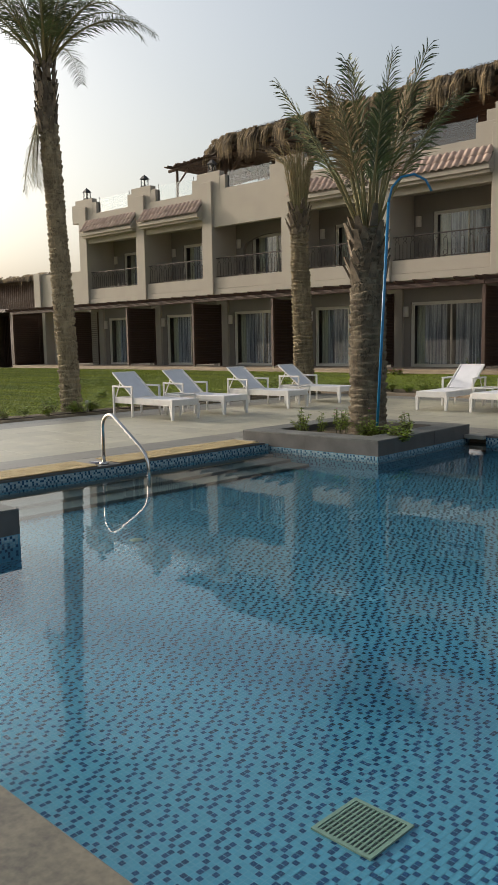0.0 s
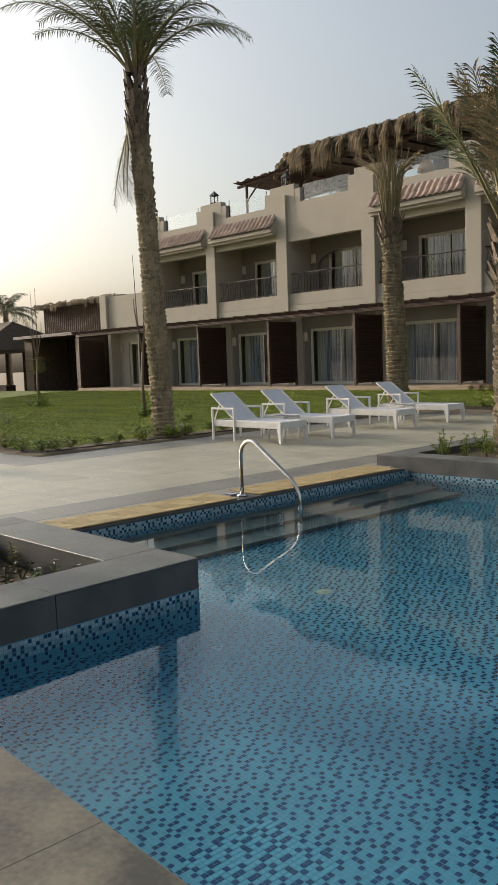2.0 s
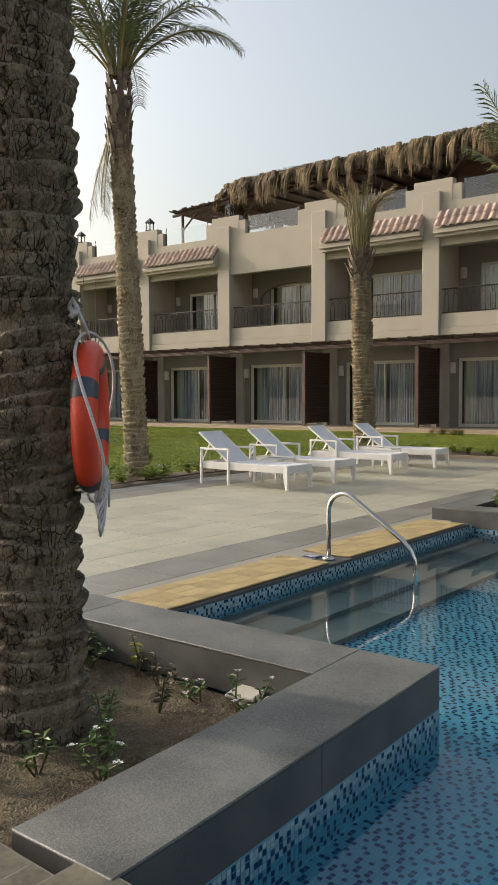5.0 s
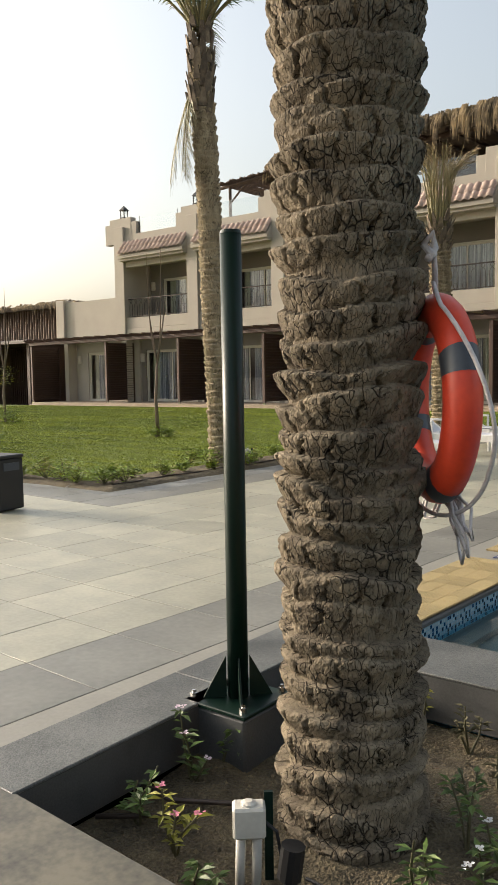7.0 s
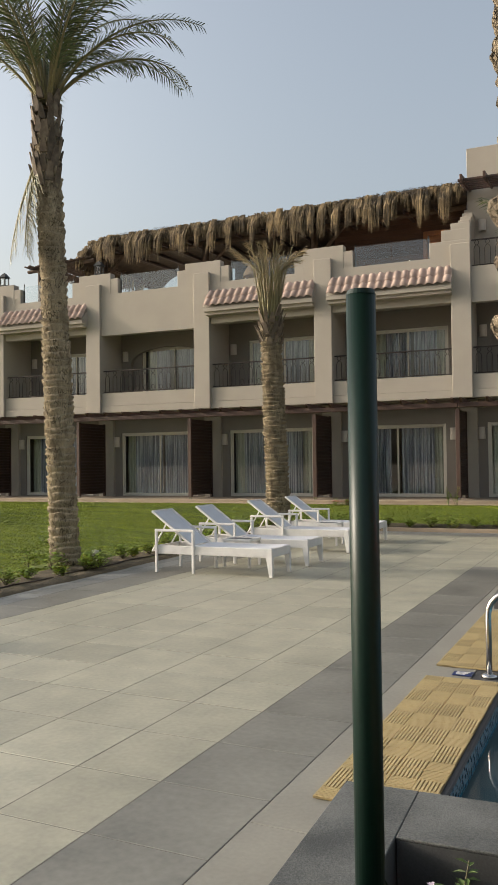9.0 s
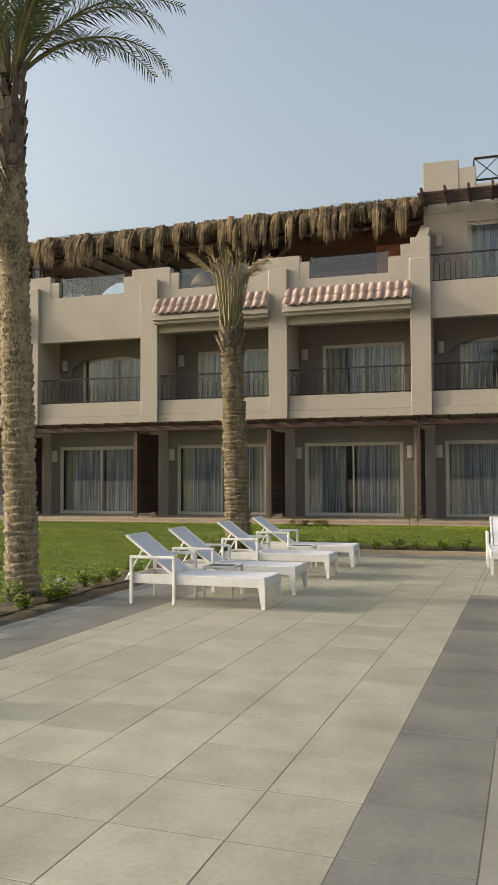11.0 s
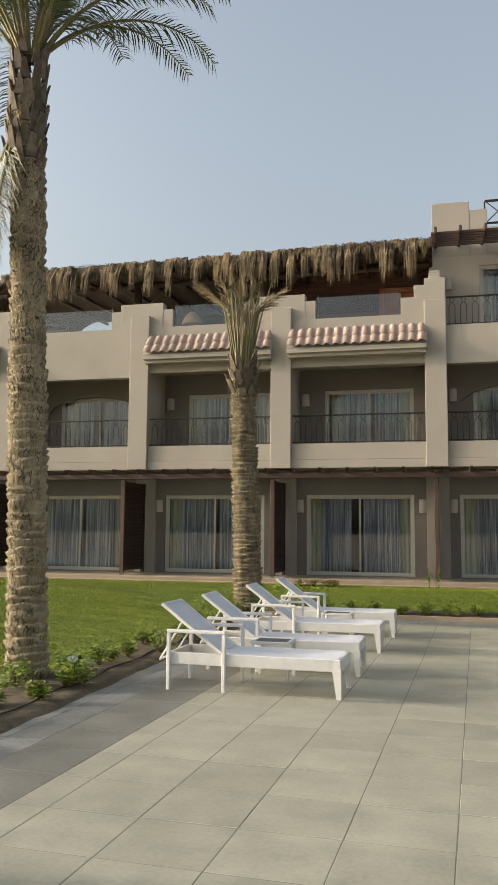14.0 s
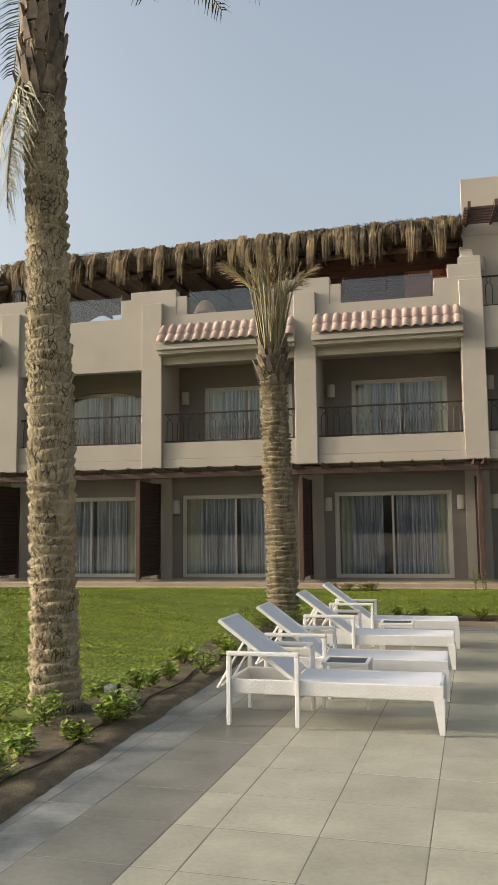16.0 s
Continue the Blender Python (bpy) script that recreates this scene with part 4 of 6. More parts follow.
def partition(x, narrow=False):
    p = thing("louvred_partition", "dark-stained louvred timber partition beside the terrace", "partition", (x, 21.66, 0.585), group="louvred partitions")
    h = 2.42
    part("front_post", B(-0.055, 0.055, -0.05, 0.05, 0.06, h + 0.0, 0.008), WOOD_BM, p)
    part("shoe", B(-0.04, 0.04, -0.035, 0.035, 0.0, 0.06), STEEL, p)
    L = YG - 0.14 - 21.66 - 0.05
    part("rear_post", B(-0.04, 0.04, L - 0.04, L + 0.04, 0.0, h, 0.008), WOOD_DK, p)
    part("backing", B(-0.008, 0.008, 0.05, L - 0.04, 0.1, h - 0.02), WOOD_DK, p)
    data = Mesh().box(-0.035, 0.035, 0.05, L - 0.04, 0.0, 0.014, m=pose(0, 0, 0, 0, 32, 0)).make("louvre", WOOD_DK)
    for k in range(24):
        part("louvre", data, WOOD_DK, p, at=(0, 0, 0.13 + k * 0.094))


for c in COLS[:-1]:
    partition(c - 0.03)
partition(XW - 0.75)


# ---- thatched roof over the terrace ----
TX0, TX1, TY = -23.3, COLS[5] - 0.06, 24.4
th = thing("thatched_roof", "long dry palm-thatch roof over the roof terrace", "roof")
rs = np.random.RandomState(11)
bod = Mesh()
nx = 60
prof = [(0.0, 9.36), (0.0, 9.68), (0.35, 9.88), (1.4, 10.06), (6.0, 10.10), (6.0, 9.70), (0.3, 9.35)]
for i in range(nx + 1):
    f = i / nx
    x = TX0 + (TX1 - TX0) * f
    sag = 0.16 * math.sin(f * 9) * 0.3 + 0.25 * f
    dr = -0.6 * max(0, 1 - f * 14) ** 2
    bod.v += [(x, TY + a, b + sag * 0.6 + dr + 0.05 * noise.noise(Vector((x * 2, a * 3, 1)))) for a, b in prof]
k = len(prof)
for i in range(nx):
    bod.f += [(i * k + j, (i + 1) * k + j, (i + 1) * k + (j + 1) % k, i * k + (j + 1) % k) for j in range(k)]
bod.f += [tuple(range(k)), tuple(nx * k + j for j in range(k))[::-1]]
bod.m = [0] * len(bod.f)
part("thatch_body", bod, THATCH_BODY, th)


def fringe(m, x, y, z, length, spread, tilt_y, rs, n=22, tilt_x=0.0):
    """A hanging bunch of dry palm leaflets."""
    for _ in range(n):
        dx, dy = rs.normal(0, spread), rs.normal(tilt_y, 0.08)
        l = length * rs.uniform(0.55, 1.0)
        sx = x + rs.normal(0, 0.05)
        w = rs.uniform(0.008, 0.02)
        p0, p1 = Vector((sx, y + rs.normal(0, 0.03), z)), Vector((sx + dx * 0.5 + tilt_x * 0.5, y + dy * l * 0.9 - 0.05, z - l * 0.4))
        p2 = Vector((x + (sx - x) * 0.5 + dx * 0.7 + tilt_x, y + dy * l * 1.2 - 0.06, z - l))
        m.add([p0 - Vector((w, 0, 0)), p0 + Vector((w, 0, 0)), p1 + Vector((w * 1.2, 0, 0)), p1 - Vector((w * 1.2, 0, 0)), p2],
              [(0, 1, 2, 3), (3, 2, 4)])


def thatch_run(x0, x1, y, zf, rs, step=0.09, llo=0.45, lhi=1.0):
    m = Mesh()
    x = x0
    while x < x1:
        big = rs.rand() < 0.45
        fringe(m, x, y - rs.uniform(0, 0.12), zf(x) + rs.uniform(-0.08, 0.07), rs.uniform(llo, lhi) * (1.0 if big else 0.6), 0.055, -0.15, rs, 20)
        x += step * rs.uniform(0.6, 1.5)
    return m


zf = lambda x: 9.74 + 0.15 * (x - TX0) / (TX1 - TX0) - 0.5 * max(0, 1 - (x - TX0) / 1.0) ** 2
fr = thatch_run(TX0, TX1, TY, zf, rs, 0.105, 0.45, 0.75)
for _ in range(62):
    x = rs.uniform(TX0, TX1)
    fringe(fr, x, TY - rs.uniform(0.08, 0.2), zf(x) + rs.uniform(-0.1, 0.05), rs.uniform(0.85, 1.35), 0.05, -0.15, rs, 30)
tagged(part("fringe", fr, THATCH, th, "shaggy hanging fringe of dry palm leaves"), kind="stuff")
tf = Mesh()
for _ in range(2600):
    x, d = rs.uniform(TX0, TX1), rs.uniform(0, 1.6)
    f = (x - TX0) / (TX1 - TX0)
    z = np.interp(d, [0, 0.35, 1.4, 6], [9.68, 9.88, 10.06, 10.10]) + 0.15 * f + 0.048 * math.sin(f * 9) - 0.6 * max(0, 1 - f * 14) ** 2 + 0.02
    l, w, dx = rs.uniform(0.25, 0.55), 0.014, rs.normal(0, 0.12)
    tf.add([(x - w, TY + d, z), (x + w, TY + d, z), (x + dx, TY + d - l, z - 0.30 * l + rs.uniform(-0.02, 0.05))], [(0, 1, 2)])
tagged(part("top_straws", tf, THATCH, th), kind="stuff")
ef = Mesh()
for kx in range(70):
    fringe(ef, TX0 + rs.uniform(-0.05, 0.12), TY + rs.uniform(0, 4.5), 9.25 + rs.uniform(-0.1, 0.35), rs.uniform(0.4, 1.0), 0.1, 0.0, rs, 14, -0.1)
tagged(part("end_fringe", ef, THATCH, th), kind="stuff")
# timber under the thatch
for x in (-22.9, -18.6, -14.6):
    part("palm_log_post", Mesh().tube([(x, 25.2, 6.75), (x, 25.2, 9.5)], 0.24 if x < -22 else 0.12, 12), POLEWOOD, th, "stout palm-log post", True)
    part("brace", Mesh().tube([(x, 25.2, 8.3), (x + 1.1, 25.2, 9.4)], 0.06, 8), POLEWOOD, th)
for k in range(15):
    x = TX0 + 0.4 + k * 0.95
    # rafters take the dark wood so the roof's shade is in their colour
    part("rafter", Mesh().tube([(x, TY + 0.25, 9.36), (x + 0.1, TY + 5.9, 9.62)], 0.06, 7), WOOD_DK, th)
part("wall_plate", Mesh().tube([(TX0 + 0.3, 25.2, 9.30), (TX1 - 0.1, 25.2, 9.42)], 0.09, 8), POLEWOOD, th)
# added sheet that darkens the space below the roof like deep shade
part("rear_screen", B(-19.5, TX1, 29.8, 29.9, 6.75, 9.6), WOOD_DK, th, "added dark sheet in place of shade under the thatch")

# plank wall and door of the roof-terrace room
pw = thing("plank_room", "brown horizontal-plank timber room on the roof terrace", "room")
part("core", B(-14.2, TX1 - 0.05, 26.03, 26.2, 6.75, 9.75), WOOD_DK, pw)
part("side_core", B(-14.2, -14.05, 26.2, 29.8, 6.75, 9.6), WOOD_DK, pw)
data = B(0, 4.45, -0.02, 0.0, 0, 0.165, 0.006).make("plank", WOOD_MD)
for k in range(17):
    part("plank", data, WOOD_MD, pw, at=(-14.15, 26.025, 6.8 + k * 0.172))
rd = thing("timber_door", "closed orange-brown timber door in a wide frame", "door", (-10.55, 26.0, 6.75))
part("frame", Mesh().box(-0.62, -0.48, -0.09, 0.0, 0, 2.27, 0.01).box(0.48, 0.62, -0.09, 0.0, 0, 2.27, 0.01).box(-0.48, 0.48, -0.09, 0.0, 2.12, 2.27, 0.01), WOOD_OR, rd)
part("leaf", Mesh().box(-0.475, 0.475, -0.045, -0.001, 0, 2.115, 0.004), WOOD_OR, rd)
for k in range(4):
    part("panel", B(-0.36, 0.36, -0.058, -0.046, 0.12 + k * 0.49, 0.52 + k * 0.49, 0.008), WOOD_OR, rd)
part("handle", Mesh().tube([(0.38, -0.05, 1.0), (0.38, -0.10, 1.0), (0.28, -0.10, 1.0)], 0.012, 6), STEEL, rd, "steel handle")


def cane_lamp(x, y, z):
    n = thing("cane_pendant_lamp", "bell-shaped woven cane pendant lamp, unlit", "pendant lamp", (x, y, z))
    m = Mesh()
    pr = [(0.03, 0.42), (0.10, 0.40), (0.20, 0.30), (0.30, 0.14), (0.33, 0.0), (0.31, 0.0), (0.27, 0.14), (0.17, 0.28)]
    kk = 16
    for r, h in pr:
        m.v += [(r * math.cos(2 * math.pi * j / kk), r * math.sin(2 * math.pi * j / kk), h) for j in range(kk)]
    for i in range(len(pr) - 1):
        m.f += [(i * kk + j, i * kk + (j + 1) % kk, (i + 1) * kk + (j + 1) % kk, (i + 1) * kk + j) for j in range(kk)]
    m.m = [0] * len(m.f)
    part("shade", m, WICKER, n, smooth=True)
    part("cord", Mesh().tube([(0, 0, 0.4), (0, 0, 9.42 - z)], 0.008, 5), LANT, n)


cane_lamp(-16.75, 25.0, 7.95)


# ---- pole pergola beside the thatch ----
def stick_pergola():
    p = thing("stick_pergola", "rustic pergola of thin poles on the roof terrace", "pergola")
    part("post", Mesh().tube([(-25.0, 24.3, 6.75), (-25.0, 24.3, 8.85)], 0.06, 8), POLEWOOD, p)
    part("post", Mesh().tube([(-25.0, 28.3, 6.75), (-25.0, 28.3, 8.85)], 0.06, 8), POLEWOOD, p)
    part("brace", Mesh().tube([(-25.0, 24.3, 8.2), (-24.3, 24.3, 8.8)], 0.04, 6), POLEWOOD, p)
    part("beam", Mesh().tube([(-25.5, 24.3, 8.85), (-22.6, 24.3, 9.0)], 0.07, 8), POLEWOOD, p)
    part("beam", Mesh().tube([(-25.5, 28.3, 8.85), (-22.6, 28.3, 9.0)], 0.07, 8), POLEWOOD, p)
    r = random.Random(4)
    for k in range(22):
        x = -25.35 + k * 0.115
        part("pole", Mesh().tube([(x, 24.0 + r.uniform(-0.15, 0.1), 8.95 + (x + 25.4) * 0.05), (x + r.uniform(-0.1, 0.1), 28.8, 8.97 + (x + 25.4) * 0.05)], 0.032, 5), POLEWOOD, p)
    for k in range(7):
        part("log_rail", Mesh().tube([(-25.5, 24.4 + k * 0.6, 9.02), (-22.8, 24.4 + k * 0.6, 9.17)], 0.035, 5), POLEWOOD, p)


stick_pergola()

# dark timber pergola on the top storey
tp = thing("roof_pergola", "dark timber pergola over the top balcony", "pergola")
for k in range(6):
    part("slat", B(x3 - 0.02, 4, 22.75 + k * 0.30, 22.82 + k * 0.30, 9.40 + k * 0.045, 9.47 + k * 0.045, 0.006), WOOD_BM, tp)
for k in range(8):
    x = x3 + 0.10 + k * 0.62
    part("rafter", Mesh().box(-0.035, 0.035, -2.05, 0.0, -0.08, 0.08, 0.006, pose(x, 24.54, 9.74, 8.5, 0, 0)), WOOD_BM, tp)

# balustrade with crossed bars above the top storey
tr = thing("roof_railing", "dark metal roof railing with crossed bars", "railing", (x3 + 1.45, 24.7, 10.2))
part("top_rail", B(0, 6, -0.03, 0.03, 0.76, 0.82, 0.006), IRON, tr)
part("bottom_rail", B(0, 6, -0.03, 0.03, 0.12, 0.17, 0.006), IRON, tr)
for k in range(9):
    x = k * 0.72
    part("upright", B(x - 0.02, x + 0.02, -0.02, 0.02, 0.0, 0.76), IRON, tr)
    for s in (1, -1):
        part("cross_bar", Mesh().tube([(x + 0.06, 0, 0.47 - s * 0.28), (x + 0.66, 0, 0.47 + s * 0.28)], 0.014, 5), IRON, tr)

# ---- palms ----
def trunk_mesh(h, r0, r1, row, cells, amp, nu, per, seed, wob=0.02, flare=0.06, lean=(0, 0), bow=1.0):
    """A palm trunk built of overlapping, lens-shaped leaf scars."""
    rs = np.random.RandomState(seed)
    rows = int(h / row)
    nv = rows * per
    U, V = np.meshgrid(np.arange(nu) / nu, np.linspace(0, rows, nv + 1))
    d = np.zeros_like(U)
    def grain(nv_, nu_):
        """Smooth random relief, periodic round the trunk."""
        gnd = rs.rand(nv_ + 1, nu_)
        a, b = V / rows * nv_, U * nu_
        i0, j0 = np.minimum(a.astype(int), nv_ - 1), b.astype(int) % nu_
        fa, fb = a - i0, b - np.floor(b)
        j1 = (j0 + 1) % nu_
        return (gnd[i0, j0] * (1 - fb) + gnd[i0, j1] * fb) * (1 - fa) + (gnd[i0 + 1, j0] * (1 - fb) + gnd[i0 + 1, j1] * fb) * fa

    warp_u, warp_v = 0.10 * (grain(rows * 2, 14) - 0.5), 0.50 * (grain(rows // 2, 5) - 0.5) + 0.07 * (grain(rows * 3, 30) - 0.5)
    lens_h = rs.uniform(0.75, 1.25, (rows + 4, cells + 1))
    jit = rs.uniform(-0.16, 0.16, (rows + 4, cells + 1, 2))
    tall = rs.uniform(0.5, 1.0, (rows + 4, cells + 1))
    for dr in (-1, 0, 1):
        VV = V + warp_v
        ri = np.floor(VV).astype(int) + dr
        for dc in (-1, 0, 1):
            uu = (U + warp_u / cells) * cells + 0.5 * (ri % 2) + 0.17 * ri
            ci = np.floor(uu).astype(int) + dc
            k, c = np.clip(ri + 1, 0, rows + 3), ci % cells
            s = (uu - ci - 0.5 + jit[k, c, 0]) / 0.72
            v = VV - ri - 0.5 + jit[k, c, 1] * 1.6
            t = v / 0.56 / lens_h[k, c]
            body = np.clip(1 - np.abs(s) ** 1.6 - np.abs(t) ** 2.4, 0, 1) ** 0.26
            ledge = np.clip(0.62 + 0.55 * t, 0.15, 1.1)
            hsh = (ri * 0.618 + ci * 0.377) % 1.0
            bend = 0.10 * np.sin(V * 5.1 + ci) + 0.05 * np.sin(V * 17 + U * 40)
            q = np.abs(((s * 2.6 + hsh * 3 + bend) % 1.0) - 0.5)
            split = np.exp(-(q / 0.06) ** 2) * np.clip(0.9 - t, 0, 1) * (hsh > 0.15)
            val = body * ledge * tall[k, c] - 0.42 * split * (body > 0.3)
            d = np.maximum(d, val)
    d += 0.06 * (grain(rows * 4, 36) - 0.5) + 0.10 * (grain(rows * 8, 90) - 0.5) + 0.04 * rs.rand(*d.shape)
    fr = V / rows
    R = (r0 + (r1 - r0) * fr) * (1 + flare * np.exp(-fr * h / 0.22)) - amp * 0.5 + amp * d
    R = R * (1 + wob * np.sin(fr * h * 2.2 + seed) + 0.006 * rs.rand(*R.shape))
    A = 2 * math.pi * U
    z = fr * h
    P = np.stack([R * np.cos(A) + lean[0] * fr ** bow, R * np.sin(A) + lean[1] * fr ** bow, z], -1).reshape(-1, 3)
    m = Mesh()
    m.v = [tuple(p) for p in P]
    for i in range(nv):
        a = i * nu
        m.f += [(a + j, a + (j + 1) % nu, a + nu + (j + 1) % nu, a + nu + j) for j in range(nu)]
    m.f.append(tuple(nv * nu + j for j in range(nu)))
    m.m = [0] * len(m.f)
    return m


def frond(ml, mr, base, az, el, length, droop, leaf=0.42, n=44, rs=None, wide=1.0, start=0.18, hang=0.35, w=0.016):
    """One feather leaf: an arching midrib in mr, paired folded leaflets in ml."""
    base = Vector(base)
    out = Vector((math.cos(az), math.sin(az), 0))
    side = Vector((-math.sin(az), math.cos(az), 0))
    pts, p, ang, seg = [base], base.copy(), el, 14
    for i in range(seg):
        p = p + (out * math.cos(ang) + Vector((0, 0, math.sin(ang)))) * (length / seg)
        ang -= droop / seg * (0.5 + 1.2 * i / seg)
        pts.append(p.copy())
    mr.tube(pts, [0.026 * (1 - 0.9 * i / seg) + 0.003 for i in range(seg + 1)], 5, False)
    for i in range(n):
        f = start + (1 - start) * i / (n - 1)
        k = min(seg - 1, int(f * seg))
        q = pts[k].lerp(pts[k + 1], f * seg - k)
        d = (pts[k + 1] - pts[k]).normalized()
        up = side.cross(d)
        l = leaf * (0.45 + 0.75 * math.sin(math.pi * min(1, 0.12 + f * 0.86))) * rs.uniform(0.8, 1.12)
        for s in (-1, 1):
            way = (d * rs.uniform(0.55, 0.85) + side * s * wide * rs.uniform(0.75, 1.0) + up * rs.uniform(-0.05, 0.32)).normalized()
            tip = q + way * l - Vector((0, 0, hang * l * rs.uniform(0.4, 1.0)))
            mid = q + way * l * 0.5 + Vector((0, 0, 0.02))
            a = d * w * rs.uniform(0.8, 1.2)
            ml.add([q - a * 0.6, q + a * 0.6, mid + a, mid - a, tip], [(0, 1, 2, 3), (3, 2, 4)])


def boots(m, r, z0, z1, n, rs, length=0.35, spread=0.5):
    """Cut leaf bases that stand off the trunk."""
    for i in range(n):
        f = i / n
        a, z = i * 2.4 + rs.uniform(-0.2, 0.2), z0 + (z1 - z0) * f
        o = Vector((math.cos(a), math.sin(a), 0))
        s = Vector((-math.sin(a), math.cos(a), 0))
        l = length * rs.uniform(0.6, 1.2)
        w0, w1 = rs.uniform(0.05, 0.085), rs.uniform(0.02, 0.04)
        b = o * r * 0.85 + Vector((0, 0, z))
        t = b + o * l * spread * rs.uniform(0.6, 1.3) + Vector((0, 0, l))
        e = o * 0.035
        vs = [b - s * w0, b + s * w0, t + s * w1, t - s * w1, b - s * w0 + e, b + s * w0 + e, t + s * w1 + e * 0.6, t - s * w1 + e * 0.6]
        m.add(vs, [(0, 3, 2, 1), (4, 5, 6, 7), (0, 1, 5, 4), (1, 2, 6, 5), (2, 3, 7, 6), (3, 0, 4, 7)])


def palm(label, x, y, z, h, r0, r1, row, cells, amp, nu, per, seed, bark, lean=(0, 0)):
    p = thing("date_palm", label, "palm tree", (x, y, z), group="palms")
    part("trunk", trunk_mesh(h, r0, r1, row, cells, amp, nu, per, seed, lean=lean), bark, p, "ringed bark of old leaf scars", False)
    return p


# the palm in the near bed: only its trunk shows
p4 = palm("stout date palm trunk with cracked leaf scars in the bed", -6.375, 2.20, -0.14, 7.4, 0.252, 0.236, 0.100, 4, 0.074, 280, 16, 21, BARK)
rs = np.random.RandomState(41)
ml, mr, bt = Mesh(), Mesh(), Mesh()
boots(bt, 0.24, 6.5, 7.5, 30, rs)
for i in range(34):
    frond(ml, mr, (0, 0, 7.4), i * 2.4, rs.uniform(0.1, 1.35), rs.uniform(2.4, 3.2), rs.uniform(1.2, 2.0), rs=rs)
part("leaf_boot_ring", bt, BOOT, p4)
part("crown", ml, FROND, p4, "green feather leaves")
part("midrib_cluster", mr, RACHIS, p4)

# the tall palm by the lawn's corner
p1 = palm("tall date palm with an arching green crown on the lawn", -14.13, 10.70, 0.0, 7.1, 0.240, 0.200, 0.105, 6, 0.062, 120, 9, 33, BARK_G, (-0.18, -0.19))
rs = np.random.RandomState(7)
bt = Mesh()
boots(bt, 0.20, 6.0, 7.5, 60, rs, 0.30, 0.26)
part("leaf_boot_ring", bt, BOOT, p1, "brown cut leaf bases", at=(-0.18, -0.19, 0))
ml, mr = Mesh(), Mesh()


def leaf_of(p, base, az, el, L, droop, mat=FROND, *q, **kw):
    """A frond and its midrib as parts of the palm p."""
    a, b = Mesh(), Mesh()
    frond(a, b, base, az, el, L, droop, *q, **kw)
    f = part("frond", a, mat, p)
    part("midrib", b, RACHIS, f)


for i in range(30):
    e = 1.50 - 0.68 * (i / 30) + rs.uniform(-0.08, 0.08)
    leaf_of(p1, (0.10 * math.cos(i * 2.4) - 0.18, 0.10 * math.sin(i * 2.4) - 0.19, 7.45), i * 2.4 + rs.uniform(-0.25, 0.25), e, rs.uniform(2.5, 3.2), rs.uniform(1.0, 1.9), FROND, 0.40, 56, rs=rs, hang=0.16, w=0.011)
for az, el, L in ((math.radians(222), -1.22, 1.75), (math.radians(206), -1.36, 1.6), (math.radians(238), -1.32, 1.5)):
    leaf_of(p1, (0.14 * math.cos(az) - 0.17, 0.14 * math.sin(az) - 0.18, 6.55), az, el, L, 0.25, FROND_P, 0.44, 46, rs=rs, hang=0.40, w=0.010)

# the transplanted palm with its crown tied and cut
p2 = palm("date palm with a tied-up, cut-back dry crown behind the loungers", -13.28, 18.08, 0.02, 5.0, 0.30, 0.25, 0.095, 6, 0.085, 110, 9, 52, BARK_M, (-0.17, 0.02))
rs = np.random.RandomState(17)
bt = Mesh()
boots(bt, 0.26, 4.4, 5.15, 40, rs, 0.26, 0.45)
part("leaf_boot_ring", bt, BOOT, p2, "ragged brown leaf bases", at=(-0.16, 0.02, 0))
# bound stalks that stand close, and loose tips that fan out over the binding
for i in range(40):
    a = i * 2.4
    r_ = 0.08 + 0.12 * rs.rand()
    leaf_of(p2, (r_ * math.cos(a) - 0.16, r_ * math.sin(a) + 0.02, 5.0), a, rs.uniform(1.38, 1.53), rs.uniform(1.2, 2.0), rs.uniform(-0.1, 0.3), FROND_B, 0.20, 20, rs=rs, wide=0.22, start=0.35, hang=0.03, w=0.006)
for i in range(9):
    a = i * 2.4 + 0.5
    leaf_of(p2, (0.16 * math.cos(a) - 0.16, 0.16 * math.sin(a) + 0.02, 6.05), a + rs.uniform(-0.3, 0.3), rs.uniform(0.9, 1.35), rs.uniform(0.55, 0.95), rs.uniform(0.2, 0.7), FROND_B, 0.34, 22, rs=rs, wide=0.35, start=0.3, hang=0.12, w=0.009)
for az, L in ((math.radians(178), 1.15), (math.radians(200), 1.0), (math.radians(12), 0.9)):
    leaf_of(p2, (0.16 * math.cos(az) - 0.16, 0.16 * math.sin(az) + 0.02, 6.1), az, 0.88, L, 0.3, FROND_B, 0.40, 26, rs=rs, wide=0.4, start=0.3, hang=0.15, w=0.011)

# the younger palm in the far bed
p3 = palm("young date palm with a bushy half-dry crown in the bed", -6.12, 10.62, 0.03, 3.15, 0.30, 0.27, 0.105, 7, 0.06, 96, 8, 61, BARK)
rs = np.random.RandomState(23)
bt = Mesh()
boots(bt, 0.27, 2.3, 3.2, 40, rs, 0.26, 0.5)
part("leaf_boot_ring", bt, BOOT, p3, "frayed brown leaf bases")
for i in range(24):
    a = i * 2.4
    e = 1.52 - 0.50 * (i / 24)
    leaf_of(p3, (0.13 * math.cos(a), 0.13 * math.sin(a), 3.15), a + rs.uniform(-0.2, 0.2), e, rs.uniform(1.9, 2.7), rs.uniform(0.15, 0.75), FROND_B if i % 4 == 3 else FROND, 0.40, 42, rs=rs, wide=0.6, start=0.34, hang=0.22, w=0.012)

